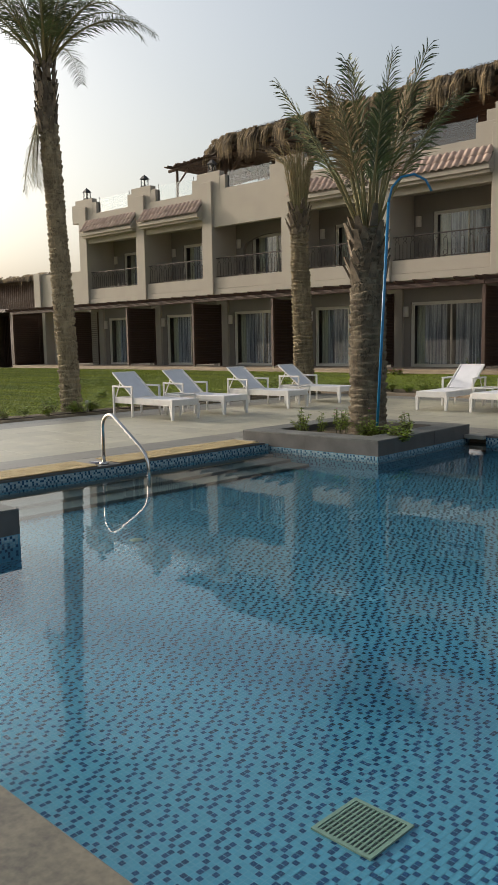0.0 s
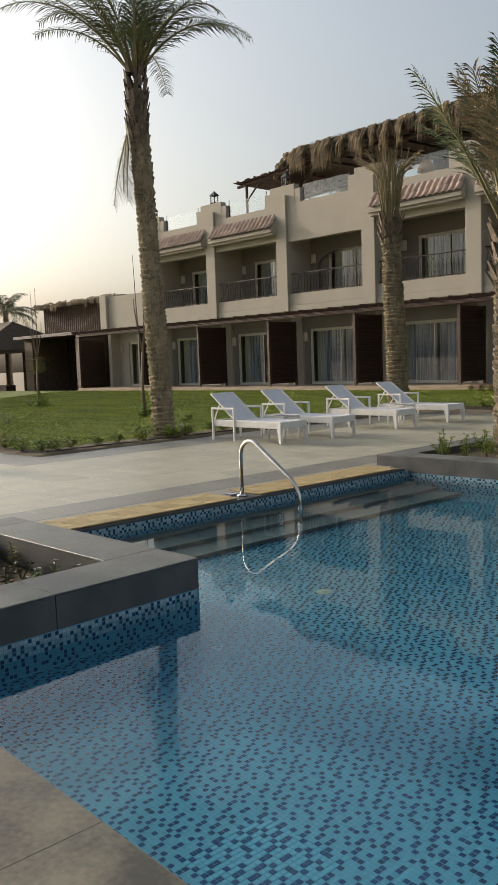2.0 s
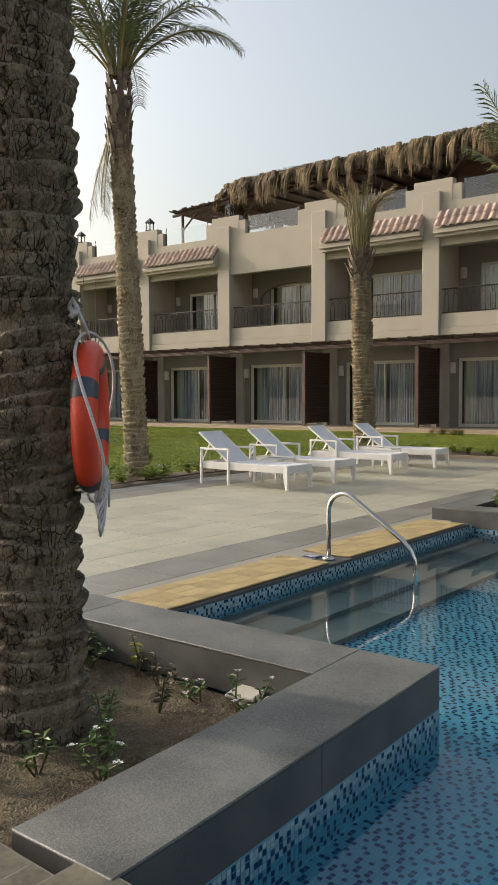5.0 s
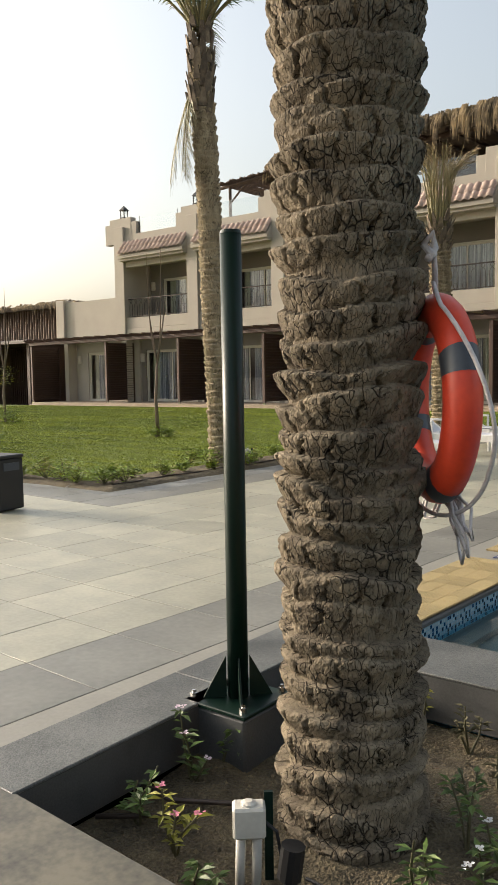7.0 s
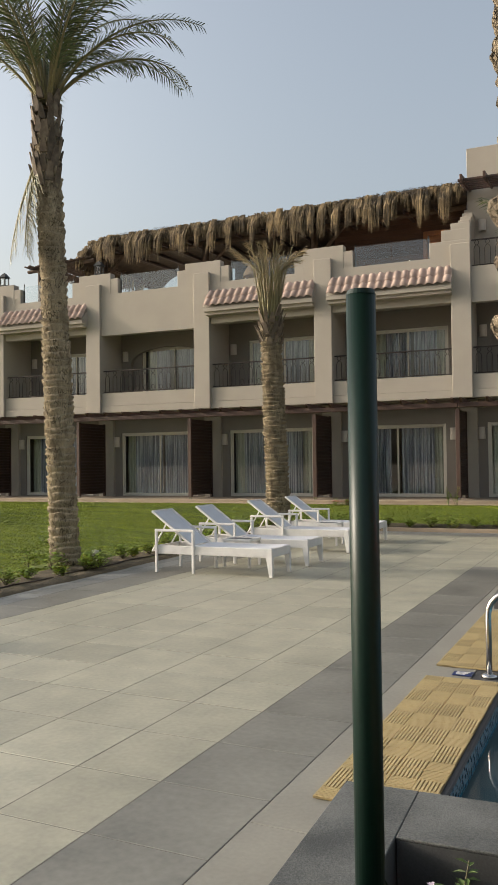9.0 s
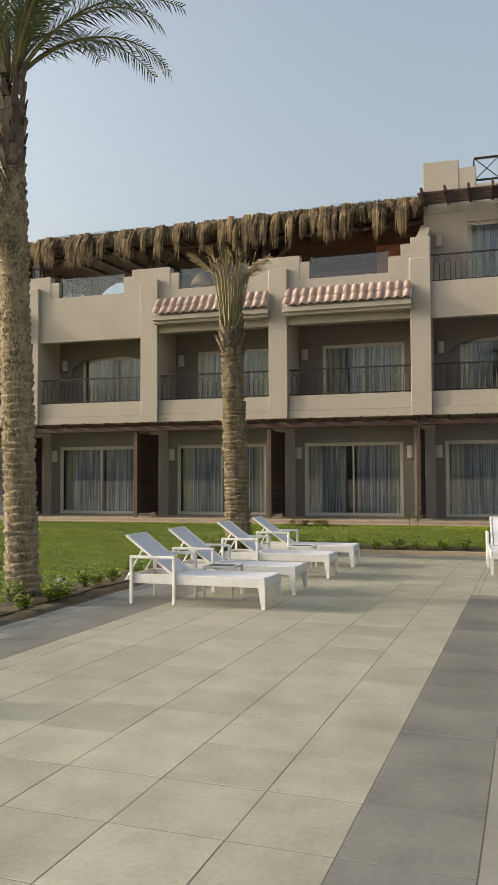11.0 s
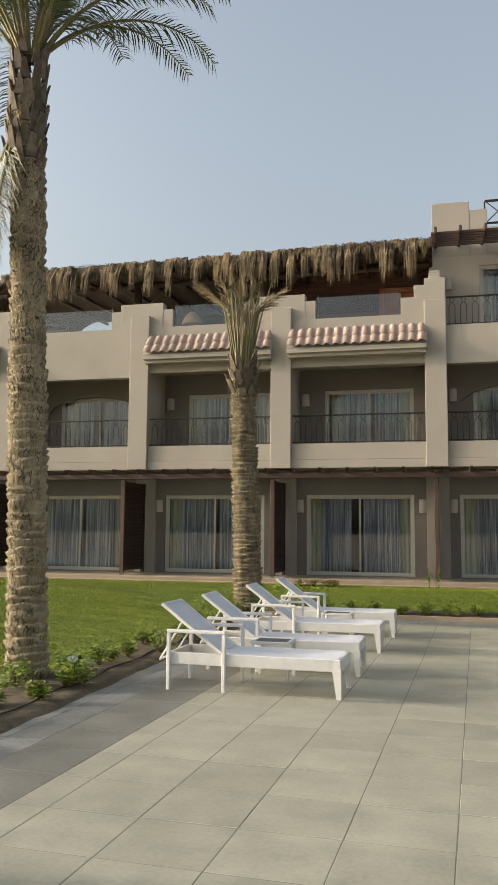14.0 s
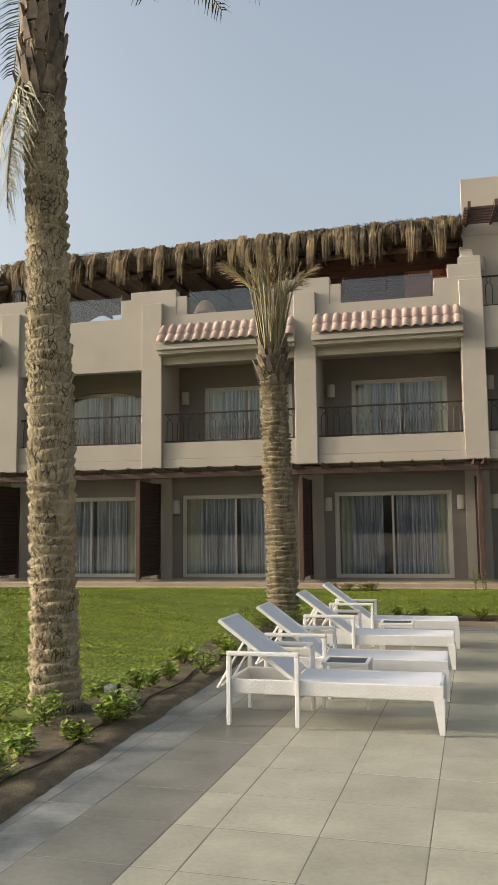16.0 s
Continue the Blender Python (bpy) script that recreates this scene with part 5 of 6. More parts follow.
# ---- blue picking pole against the young palm ----
bp_ = thing("blue_pole", "long blue painted pole propped against the palm", "pole", (-5.565, 10.035, 0.12))
part("shaft", Mesh().tube([(0, 0, 0), (0.055, 0.205, 3.35)], 0.022, 8), BLUEP, bp_, smooth=True)
part("hook", Mesh().tube([(0.055, 0.205, 3.35), (0.09, 0.235, 3.56), (0.20, 0.30, 3.70), (0.36, 0.40, 3.73), (0.50, 0.48, 3.64), (0.57, 0.53, 3.48)], 0.018, 8), BLUEP, bp_, "bent blue end", True)
part("ferrule", Mesh().tube([(0, 0, -0.02), (0, 0, 0.10)], 0.028, 8), STEEL, bp_)


# ---- sun loungers ----
def lounger():
    """Length along x, feet at +x, head at -x; origin at the middle on the ground."""
    o = thing("sun_lounger", "white woven resin sun lounger with a raised sling backrest", "sun lounger", group="sun loungers")
    L, W = 0.94, 0.33
    slat = Mesh()
    for s in (-1, 1):
        y = s * W
        slat.box(-L, L, y - 0.018, y + 0.018, 0.27, 0.395, 0.008)
        n = 60
        for i in range(n):
            x = -L + 0.05 + (2 * L - 0.14) * i / n
            for k in range(3):
                zz = 0.288 + k * 0.034 + (0.017 if i % 2 else 0)
                slat.box(x, x + 0.022, y + s * 0.018 - 0.004, y + s * 0.018 + 0.004, zz, zz + 0.019)
    slat.box(L - 0.036, L, -W + 0.018, W - 0.018, 0.27, 0.395, 0.008).box(-L, -L + 0.036, -W + 0.018, W - 0.018, 0.27, 0.395, 0.008)
    part("frame", slat, WHITE_P, o, "woven white apron")
    for s in (-1, 1):
        y = s * W
        lg = Mesh()
        a, b = 0.035, 0.022
        lg.add([(L - 2 * a - 0.02, y - a, 0.30), (L + 0.004, y - a, 0.30), (L + 0.004, y + a, 0.30), (L - 2 * a - 0.02, y + a, 0.30),
                (L - 0.045, y - b, 0.0), (L - 0.0, y - b, 0.0), (L - 0.0, y + b, 0.0), (L - 0.045, y + b, 0.0)],
               [(0, 1, 2, 3), (7, 6, 5, 4), (0, 4, 5, 1), (1, 5, 6, 2), (2, 6, 7, 3), (3, 7, 4, 0)])
        part("front_leg", lg, WHITE_P, o)
        arm = Mesh()
        yy = s * (W + 0.03)
        for x in (-L + 0.02, -0.30):
            arm.box(x - 0.02, x + 0.02, yy - 0.02, yy + 0.02, 0.0, 0.60, 0.006)
        arm.box(-L, -0.28, yy - 0.024, yy + 0.024, 0.60, 0.638, 0.008)
        part("arm_frame", arm, WHITE_P, o, "white armrest on two legs")
        for x in (-L + 0.02, -0.30):
            part("foot_pad", B(x - 0.015, x + 0.015, yy - 0.015, yy + 0.015, 0.0, 0.012), BLACKP, o)
    seat = Mesh()
    n = 12
    for i in range(n + 1):
        f = i / n
        x = -0.34 + (L - 0.03 + 0.34) * f
        z = 0.402 - 0.014 * math.sin(math.pi * f)
        seat.v += [(x, -W + 0.02, z), (x, 0, z - 0.01), (x, W - 0.02, z), (x, W - 0.02, z - 0.012), (x, 0, z - 0.022), (x, -W + 0.02, z - 0.012)]
    for i in range(n):
        a, b = i * 6, i * 6 + 6
        seat.f += [(a + j, b + j, b + (j + 1) % 6, a + (j + 1) % 6) for j in range(6)]
    seat.f += [(0, 1, 2, 3, 4, 5), tuple(n * 6 + j for j in range(6))[::-1]]
    seat.m = [0] * len(seat.f)
    part("seat_sling", seat, SLING, o, "stretched white sling seat")
    ang = math.atan2(0.50, 0.68)
    bm_ = pose(-0.36, 0, 0.40, 0, 180 + math.degrees(ang), 0)
    bk = Mesh()
    bw = W - 0.05
    bk.box(0.0, 0.82, -bw + 0.03, bw - 0.03, -0.008, 0.008, 0.004, bm_)
    back = part("backrest_sling", bk, SLING, o, "tilted white sling back")
    bf = Mesh()
    for s in (-1, 1):
        bf.box(-0.02, 0.84, s * bw - 0.018, s * bw + 0.018, -0.018, 0.018, 0.005, bm_)
    bf.box(0.805, 0.84, -bw + 0.018, bw - 0.018, -0.018, 0.018, 0.005, bm_)
    part("backrest_frame", bf, WHITE_P, o)
    for s in (-1, 1):
        part("strut", Mesh().tube([(-0.80, s * 0.26, 0.72), (-1.06, s * 0.24, 0.30)], 0.013, 6), WHITE_P, o)
    part("rear_bar", Mesh().tube([(-1.06, -0.25, 0.30), (-1.06, 0.25, 0.30)], 0.013, 6), WHITE_P, o)
    return o


first = lounger()
first.matrix_basis = pose(-11.43, 10.83, 0.015, 0, 0, -2)
for x, y, rz in ((-11.38, 12.20, -1), (-11.28, 14.15, -1), (-11.19, 15.95, 0), (-7.49, 15.9, -88), (-6.18, 15.85, -92)):
    copy_thing(first, pose(x, y, 0.015, 0, 0, rz))


def side_table(x, y):
    t = thing("side_table", "small white resin side table with a glass top", "side table", (x, y, 0.015), group="side tables")
    part("top_frame", Mesh().box(-0.23, 0.23, -0.23, -0.19, 0.40, 0.435, 0.005).box(-0.23, 0.23, 0.19, 0.23, 0.40, 0.435, 0.005)
         .box(-0.23, -0.19, -0.19, 0.19, 0.40, 0.435, 0.005).box(0.19, 0.23, -0.19, 0.19, 0.40, 0.435, 0.005), WHITE_P, t)
    part("top", B(-0.19, 0.19, -0.19, 0.19, 0.414, 0.424), BANDM, t, "grey glass top")
    for sx in (-1, 1):
        for sy in (-1, 1):
            part("leg", B(sx * 0.21 - 0.018, sx * 0.21 + 0.018, sy * 0.21 - 0.018, sy * 0.21 + 0.018, 0, 0.40, 0.004), WHITE_P, t)


side_table(-11.42, 11.52)
side_table(-11.1, 15.05)
side_table(-6.84, 16.3)

# ---- pool handrail ----
hr = thing("pool_handrail", "polished stainless steel pool handrail beside the steps", "handrail", (-7.13, 6.19, 0.0), -2.4)
pts = [(0, 0, 0.0), (0, 0, 0.46)]
for k in range(1, 9):
    a = math.pi - k / 8 * (math.pi - math.radians(52))
    pts.append((0.17 + 0.17 * math.cos(a), 0, 0.46 + 0.17 * math.sin(a)))
x, z = pts[-1][0], pts[-1][2]
pts += [(x + 0.50, 0, z - 0.33), (x + 0.58, 0, z - 0.41), (x + 0.62, 0, z - 0.50), (x + 0.63, 0, z - 0.60), (x + 0.63, 0, -0.20)]
part("tube", Mesh().tube(pts, 0.022, 14), STEEL, hr, smooth=True)
part("base_flange", Mesh().tube([(0, 0, 0), (0, 0, 0.018), (0, 0, 0.03)], [0.062, 0.058, 0.03], 18), STEEL, hr, smooth=True)


# ---- yellow anti-slip mats, each a strip of open plastic grating ----
def mat_strip(y0, y1, x0=-7.64, x1=-7.09):
    m = thing("pool_mat", "yellow plastic anti-slip mat along the pool edge", "mat", (x0, y0, 0.0), group="pool mats", site=POOL_TURN)
    w, L = x1 - x0, y1 - y0
    # flat darker sheet that paints the shade seen through the grating
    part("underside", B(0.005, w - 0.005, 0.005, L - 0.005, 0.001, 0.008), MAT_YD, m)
    cells = max(1, round(L / 0.275))
    cl = L / cells
    for half in range(2):
        for c in range(cells):
            g_ = Mesh()
            xa, ya = half * w / 2 + 0.002, c * cl + 0.002
            ww, ll = w / 2 - 0.004, cl - 0.004
            g_.box(xa, xa + ww, ya, ya + 0.006, 0.004, 0.014).box(xa, xa + 0.006, ya, ya + ll, 0.004, 0.014)
            for q in range(2):
                for r_ in range(2):
                    bx, by, bw_, bl_ = xa + ww * q / 2, ya + ll * r_ / 2, ww / 2, ll / 2
                    nb = 7
                    for k in range(nb):
                        f0, f1 = k / nb, (k + 0.66) / nb
                        if (q + r_ + c + half) % 2:
                            g_.box(bx + bw_ * f0, bx + bw_ * f1, by + 0.003, by + bl_ - 0.003, 0.006, 0.015)
                        else:
                            g_.box(bx + 0.003, bx + bw_ - 0.003, by + bl_ * f0, by + bl_ * f1, 0.006, 0.015)
            part("grating_tile", g_, MAT_Y, m)


mat_strip(3.64, 6.02)
mat_strip(6.36, 8.90)

# depth sign between the mats
sg = thing("depth_sign", "small navy depth marker tile set in the deck", "sign", (-7.40, 6.19, 0.002), site=POOL_TURN)
part("plate", B(-0.075, 0.075, -0.06, 0.06, 0, 0.006, 0.002), SIGNB, sg)
for k in range(3):
    part("mark", B(-0.05, 0.02 + 0.015 * k, -0.04 + 0.03 * k, -0.025 + 0.03 * k, 0.006, 0.0072), WHITE_P, sg, "white bar of unreadable writing")

# ---- green steel post ----
gp = thing("steel_post", "dark green painted steel post on a bolted base plate", "post", (-7.055, 2.39, 0.0))
part("pedestal", B(-0.16, 0.16, -0.16, 0.16, -0.16, 0.13, 0.01), GRANITE_F, gp, "dark concrete pedestal")
part("base_plate", B(-0.165, 0.165, -0.165, 0.165, 0.131, 0.150, 0.004), GREEN_P, gp)
part("shaft", Mesh().tube([(0, 0, 0.15), (0, 0, 2.105)], 0.045, 24), GREEN_P, gp, smooth=True)
part("cap", Mesh().tube([(0, 0, 2.105), (0, 0, 2.12)], [0.046, 0.041], 24), GREEN_P, gp)
for k in range(4):
    gs = Mesh()
    gs.add([(0.05, -0.004, 0.15), (0.15, -0.004, 0.15), (0.05, -0.004, 0.33), (0.05, 0.004, 0.15), (0.15, 0.004, 0.15), (0.05, 0.004, 0.33)],
           [(0, 1, 2), (5, 4, 3), (0, 3, 4, 1), (1, 4, 5, 2), (2, 5, 3, 0)])
    part("gusset", gs, GREEN_P, gp, at=pose(0, 0, 0, 0, 0, 45 + 90 * k))
    part("anchor_bolt", Mesh().tube([(0, 0, 0.15), (0, 0, 0.175), (0, 0, 0.176), (0, 0, 0.187)], [0.015, 0.015, 0.008, 0.008], 6), STEEL, gp, at=pose(0.135 * (1 if k in (0, 3) else -1), 0.135 * (1 if k < 2 else -1), 0))

# ---- lifebuoy with its rope ----
lb = thing("lifebuoy", "orange ring lifebuoy with dark bands and white rope on the palm", "lifebuoy")
lb.matrix_world = pose(-6.15, 2.40, 1.43, 4, 0, 42)
def ring_arc(R, r, a0, a1, n=40, k=16, squash=0.85):
    m = Mesh()
    full = abs(a1 - a0) > 6.28
    for i in range(n if full else n + 1):
        a = a0 + (a1 - a0) * i / n
        for j in range(k):
            b = 2 * math.pi * j / k
            rr = R + r * math.cos(b)
            m.v.append((r * squash * math.sin(b), rr * math.cos(a), rr * math.sin(a)))
    c = n
    tot = n if full else n + 1
    for i in range(c):
        for j in range(k):
            m.f.append((i * k + j, i * k + (j + 1) % k, ((i + 1) % tot) * k + (j + 1) % k, ((i + 1) % tot) * k + j))
    m.m = [0] * len(m.f)
    return m
part("ring", ring_arc(0.295, 0.072, 0, 2 * math.pi, 64), ORANGE, lb, smooth=True)
for a in (1.10, 2.67, 4.24, 5.81):
    part("band", ring_arc(0.295, 0.0735, a - 0.13, a + 0.13, 8), BANDM, lb, "dark grey band", True)
rp = []
for i in range(60):
    a = 2 * math.pi * i / 59
    sag = 0.035 * abs(math.sin(2 * a))
    rp.append((0.02 + 0.065 * math.cos(a * 2), (0.372 + sag) * math.cos(a + 0.5), (0.372 + sag) * math.sin(a + 0.5)))
part("grab_rope", Mesh().tube(rp, 0.0075, 7), ROPE, lb, "white grab rope", True)
part("hanging_rope", Mesh().tube([(0.0, 0.02, 0.36), (-0.02, -0.03, 0.44), (-0.05, -0.10, 0.52)], 0.010, 7), ROPE, lb, smooth=True)
part("knot", Mesh().tube([(-0.07, -0.12, 0.47), (-0.04, -0.09, 0.51), (-0.06, -0.13, 0.55), (-0.08, -0.09, 0.52), (-0.05, -0.12, 0.48)], 0.014, 7), ROPE, lb, smooth=True)
r = random.Random(8)
for k in range(11):
    y0, dz = -0.10 + 0.022 * k, r.uniform(0.10, 0.24)
    z0 = -0.30
    s = 1.2 if k > 6 else -1.2
    pts = [(0.03, y0, z0), (0.05 + r.uniform(-0.03, 0.03), y0 + s * 0.07, z0 - dz * 0.4), (0.05, y0 + s * 0.13, z0 - dz * 0.75), (0.05, y0 + s * 0.12 + r.uniform(-0.05, 0.05), z0 - dz),
           (0.06, y0 + s * 0.05, z0 - dz * 0.85), (0.07, y0 + 0.0, z0 - dz * 0.3), (0.04, y0 - 0.01, z0 + 0.02)]
    part("rope_loop", Mesh().tube(pts, 0.006, 6), ROPE, lb, smooth=True)
part("rope_whip", Mesh().tube([(0.04, -0.10, -0.27), (0.05, 0.0, -0.29), (0.04, 0.10, -0.27)], 0.028, 8), ROPE, lb, smooth=True)

# ---- electrical boxes, valve boxes and hoses ----
def junction_box(x, y, z, rz, name_label):
    b = thing("junction_box", name_label, "junction box", (x, y, z), rz, "junction boxes")
    part("case", B(-0.052, 0.052, -0.036, 0.036, 0.175, 0.275, 0.008), PVC, b)
    for s in (-1, 1):
        part("conduit", Mesh().tube([(s * 0.026 - 0.008, 0, -0.06), (s * 0.026, 0, 0.175)], 0.016, 10), PVC, b, smooth=True)
    part("top_gland", Mesh().tube([(0, 0, 0.275), (0, 0, 0.281), (0, 0, 0.287)], [0.026, 0.024, 0.012], 12), PVC, b)
    part("stake", B(0.050, 0.078, 0.040, 0.054, -0.06, 0.29), GREEN_P, b, "green steel stake")
    part("cable", Mesh().tube([(0.050, -0.01, 0.22), (0.085, -0.03, 0.20), (0.11, -0.04, 0.05), (0.15, -0.12, 0.01), (0.24, -0.16, 0.005), (0.28, -0.06, 0.005), (0.18, 0.02, 0.01)], 0.006, 6), BLACKP, b)


junction_box(-6.43, 1.67, -0.09, 40, "grey-white electrical junction box on two conduits in soil")
junction_box(-13.58, 10.72, 0.0, -15, "small grey electrical junction box beside the lawn")
sp = thing("spot_light", "small black garden spotlight on a spike", "garden light", (-6.27, 1.66, -0.09))
part("head", Mesh().tube([(0, 0, 0.10), (0.01, 0.01, 0.20)], 0.038, 12), BLACKP, sp)
part("spike", Mesh().tube([(0, 0, -0.05), (0, 0, 0.10)], 0.016, 8), BLACKP, sp)
for x, y in ((-5.71, 3.04), (-5.49, 2.98)):
    v = thing("valve_box", "dirty white square plastic valve cap in the soil", "valve box", (x, y, -0.09), 10, "valve caps")
    part("neck", Mesh().tube([(0, 0, -0.03), (0, 0, 0.06)], 0.05, 12), PVC, v)
    part("cap", B(-0.085, 0.085, -0.085, 0.085, 0.06, 0.085, 0.008), PVC, v)
for k, pts in enumerate((
        [(-7.15, 1.9, -0.07), (-6.95, 1.85, -0.05), (-6.75, 1.98, -0.055), (-6.55, 1.92, -0.06)],
        [(-7.1, 1.62, -0.06), (-6.93, 1.72, -0.045), (-6.8, 1.80, -0.05)],
        [(-6.2, 1.48, -0.07), (-6.0, 1.45, -0.06), (-5.85, 1.40, -0.05)])):
    solid("drip_hose", Mesh().tube(pts, 0.010, 6), HOSE, "thin dark irrigation hose lying on the soil", "hose", group="drip hoses", smooth=True)
solid("drip_hose", Mesh().tube([(LAWN_X - 0.35 + 0.05 * math.sin(k * 1.7), 7.4 + k * 0.4, 0.045) for k in range(26)], 0.010, 6), HOSE, "thin dark irrigation hose lying on the soil", "hose", group="drip hoses", smooth=True)


# ---- clods and pebbles on the beds' soil ----
rs = np.random.RandomState(63)
cl = Mesh()
for _ in range(900):
    x, y = rs.uniform(-7.15, -5.36), rs.uniform(1.25, 3.06)
    q = rs.uniform(0.004, 0.016)
    h = noise.fractal(Vector((x * 2.2, y * 2.2, 2.0)), 1.0, 2.0, 4) * 0.035 - 0.09
    a = rs.uniform(0, 3)
    cl.add([(x + q * math.cos(a + k * 1.57) * rs.uniform(0.7, 1.2), y + q * math.sin(a + k * 1.57) * rs.uniform(0.7, 1.2), h - 0.004) for k in range(4)] + [(x + rs.normal(0, 0.003), y, h + q * rs.uniform(0.5, 0.9))],
           [(0, 1, 4), (1, 2, 4), (2, 3, 4), (3, 0, 4)])
solid("soil_clods", cl, CLOD, "small clods and pebbles scattered on the soil", "clods", "stuff")


# ---- plants ----
def leaf_quad(m, p, d, l, w, rs):
    d = Vector(d).normalized()
    s = d.cross(Vector((0, 0, 1)))
    s = (s if s.length > 0.05 else Vector((1, 0, 0))).normalized()
    n = s.cross(d)
    mid = p + d * l * 0.5 + n * l * 0.10
    m.add([p, mid + s * w, p + d * l - n * l * 0.05, mid - s * w], [(0, 1, 2, 3)])


def seedling(x, y, z, h, seed, flower=None, leaf=LEAF, rich=1.0, label="young flowering shrub with small green leaves in soil"):
    rs = np.random.RandomState(seed)
    s = thing("flower_seedling", label, "plant", (x, y, z), group="seedlings")
    st, lf, fl_ = Mesh(), Mesh(), Mesh()
    top = Vector((rs.normal(0, 0.04), rs.normal(0, 0.04), h))
    stems = [top] + [Vector((rs.normal(0, 0.09), rs.normal(0, 0.09), h * rs.uniform(0.45, 0.9))) for _ in range(2)]
    for t in stems:
        a = Vector((0, 0, -0.03))
        b = t * 0.5 + Vector((rs.normal(0, 0.015), rs.normal(0, 0.015), 0))
        st.tube([a, b, t], [0.006, 0.005, 0.003], 5)
        for i in range(int(20 * rich)):
            f = rs.uniform(0.35, 1.0)
            p = a.lerp(b, f * 2) if f < 0.5 else b.lerp(t, f * 2 - 1)
            az = rs.uniform(0, 6.28)
            leaf_quad(lf, p, (math.cos(az), math.sin(az), rs.uniform(-0.2, 0.6)), rs.uniform(0.035, 0.07), rs.uniform(0.008, 0.014), rs)
        if flower:
            for i in range(9):
                az = i * 0.7
                leaf_quad(fl_, t + Vector((rs.normal(0, 0.008), rs.normal(0, 0.008), 0.008)), (math.cos(az), math.sin(az), 0.35), 0.016, 0.007, rs)
    part("stem", st, STEM, s)
    part("foliage", lf, leaf, s)
    if flower:
        part("blossom", fl_, flower, s, "small clustered petals")


def mound(x, y, z, r, seed, mats=(LEAF,), label="low leafy green shrub in the planting strip", n=170, flowers=None):
    rs = np.random.RandomState(seed)
    s = thing("shrub", label, "shrub", (x, y, z), group="shrubs")
    st = Mesh()
    ms = [Mesh() for _ in mats]
    for i in range(9):
        az, e = rs.uniform(0, 6.28), rs.uniform(0.4, 1.4)
        tip = Vector((math.cos(az) * math.cos(e), math.sin(az) * math.cos(e), math.sin(e))) * r * rs.uniform(0.7, 1.05)
        st.tube([(0, 0, -0.02), tip * 0.5, tip], [0.006, 0.005, 0.003], 4)
        for k in range(n // 9):
            p = tip * rs.uniform(0.45, 1.1) + Vector(rs.normal(0, r * 0.16, 3))
            p.z = max(p.z, 0.015)
            a2 = rs.uniform(0, 6.28)
            leaf_quad(ms[rs.randint(len(ms)) if rs.rand() < 0.45 else 0], p, (math.cos(a2), math.sin(a2), rs.uniform(-0.1, 0.8)), rs.uniform(0.04, 0.085), rs.uniform(0.016, 0.032), rs)
    part("stem", st, STEM, s)
    for m, mt in zip(ms, mats):
        part("foliage", m, mt, s)
    if flowers:
        f = Mesh()
        for i in range(40):
            az = rs.uniform(0, 6.28)
            p = Vector((math.cos(az), math.sin(az), 0)) * r * rs.uniform(0, 0.9) + Vector((0, 0, r * rs.uniform(0.5, 0.95)))
            for k in range(4):
                leaf_quad(f, p, (math.cos(k * 1.6), math.sin(k * 1.6), 0.3), 0.03, 0.013, rs)
        part("blossom", f, flowers, s)


SEED = [(-7.03, 2.06, 0.30, PETAL_W, LEAF_S), (-7.02, 2.22, 0.24, None, LEAF_S), (-6.98, 1.72, 0.24, None, LEAF_S), (-6.74, 1.66, 0.24, PETAL_P, LEAF_Y), (-6.51, 3.04, 0.27, None, LEAF_Y),
        (-6.25, 2.96, 0.22, None, STEM), (-6.03, 2.71, 0.22, None, STEM), (-5.94, 2.95, 0.13, PETAL_W, LEAF_S), (-5.64, 2.92, 0.24, PETAL_W, LEAF_S), (-5.96, 2.26, 0.26, None, LEAF_S),
        (-5.98, 1.91, 0.24, None, LEAF_S), (-5.71, 2.03, 0.22, PETAL_L, LEAF_S), (-6.53, 1.53, 0.16, None, LEAF_S), (-5.88, 2.20, 0.15, PETAL_L, LEAF_S), (-6.85, 2.98, 0.26, None, LEAF_S), (-6.98, 2.85, 0.24, PETAL_W, LEAF_S)]
for i, (x, y, h, f, leaf) in enumerate(SEED):
    seedling(x, y, -0.085, h * 0.9, 100 + i, f, leaf, 0.75)
rs = np.random.RandomState(77)
for i in range(16):
    x = rs.uniform(FP[0] + 0.55, FP[1] - 0.5)
    y = FP[2] + 0.5 + rs.uniform(0, 0.35) if i < 9 else rs.uniform(FP[2] + 0.5, FP[3] - 0.5)
    if (x + 6.12) ** 2 + (y - 10.62) ** 2 > 0.16:
        seedling(x, y, 0.05, rs.uniform(0.25, 0.5), 200 + i, PETAL_P if i % 3 == 0 else None, rich=1.6)
for i in range(6):
    mound(FP[0] + 1.75 + 0.14 * i, FP[2] + 0.62 + rs.uniform(0, 0.5), 0.05, rs.uniform(0.16, 0.24), 230 + i, (LEAF, STEM), "low dark green shrub in the bed", 120)

rs = np.random.RandomState(31)
spots = [(LAWN_X - rs.uniform(0.18, 0.8), y + rs.uniform(-0.2, 0.2), rs.uniform(0.12, 0.24)) for y in np.arange(7.5, 18.2, 0.42)]
spots += [(x, LAWN_S + rs.uniform(0.1, 0.4), rs.uniform(0.14, 0.24)) for x in np.arange(-22, -13.2, 0.42)]
spots += [(x, LAWN_Y + rs.uniform(0.12, 0.42), rs.uniform(0.12, 0.24)) for x in np.arange(-12.8, -3, 0.5)]
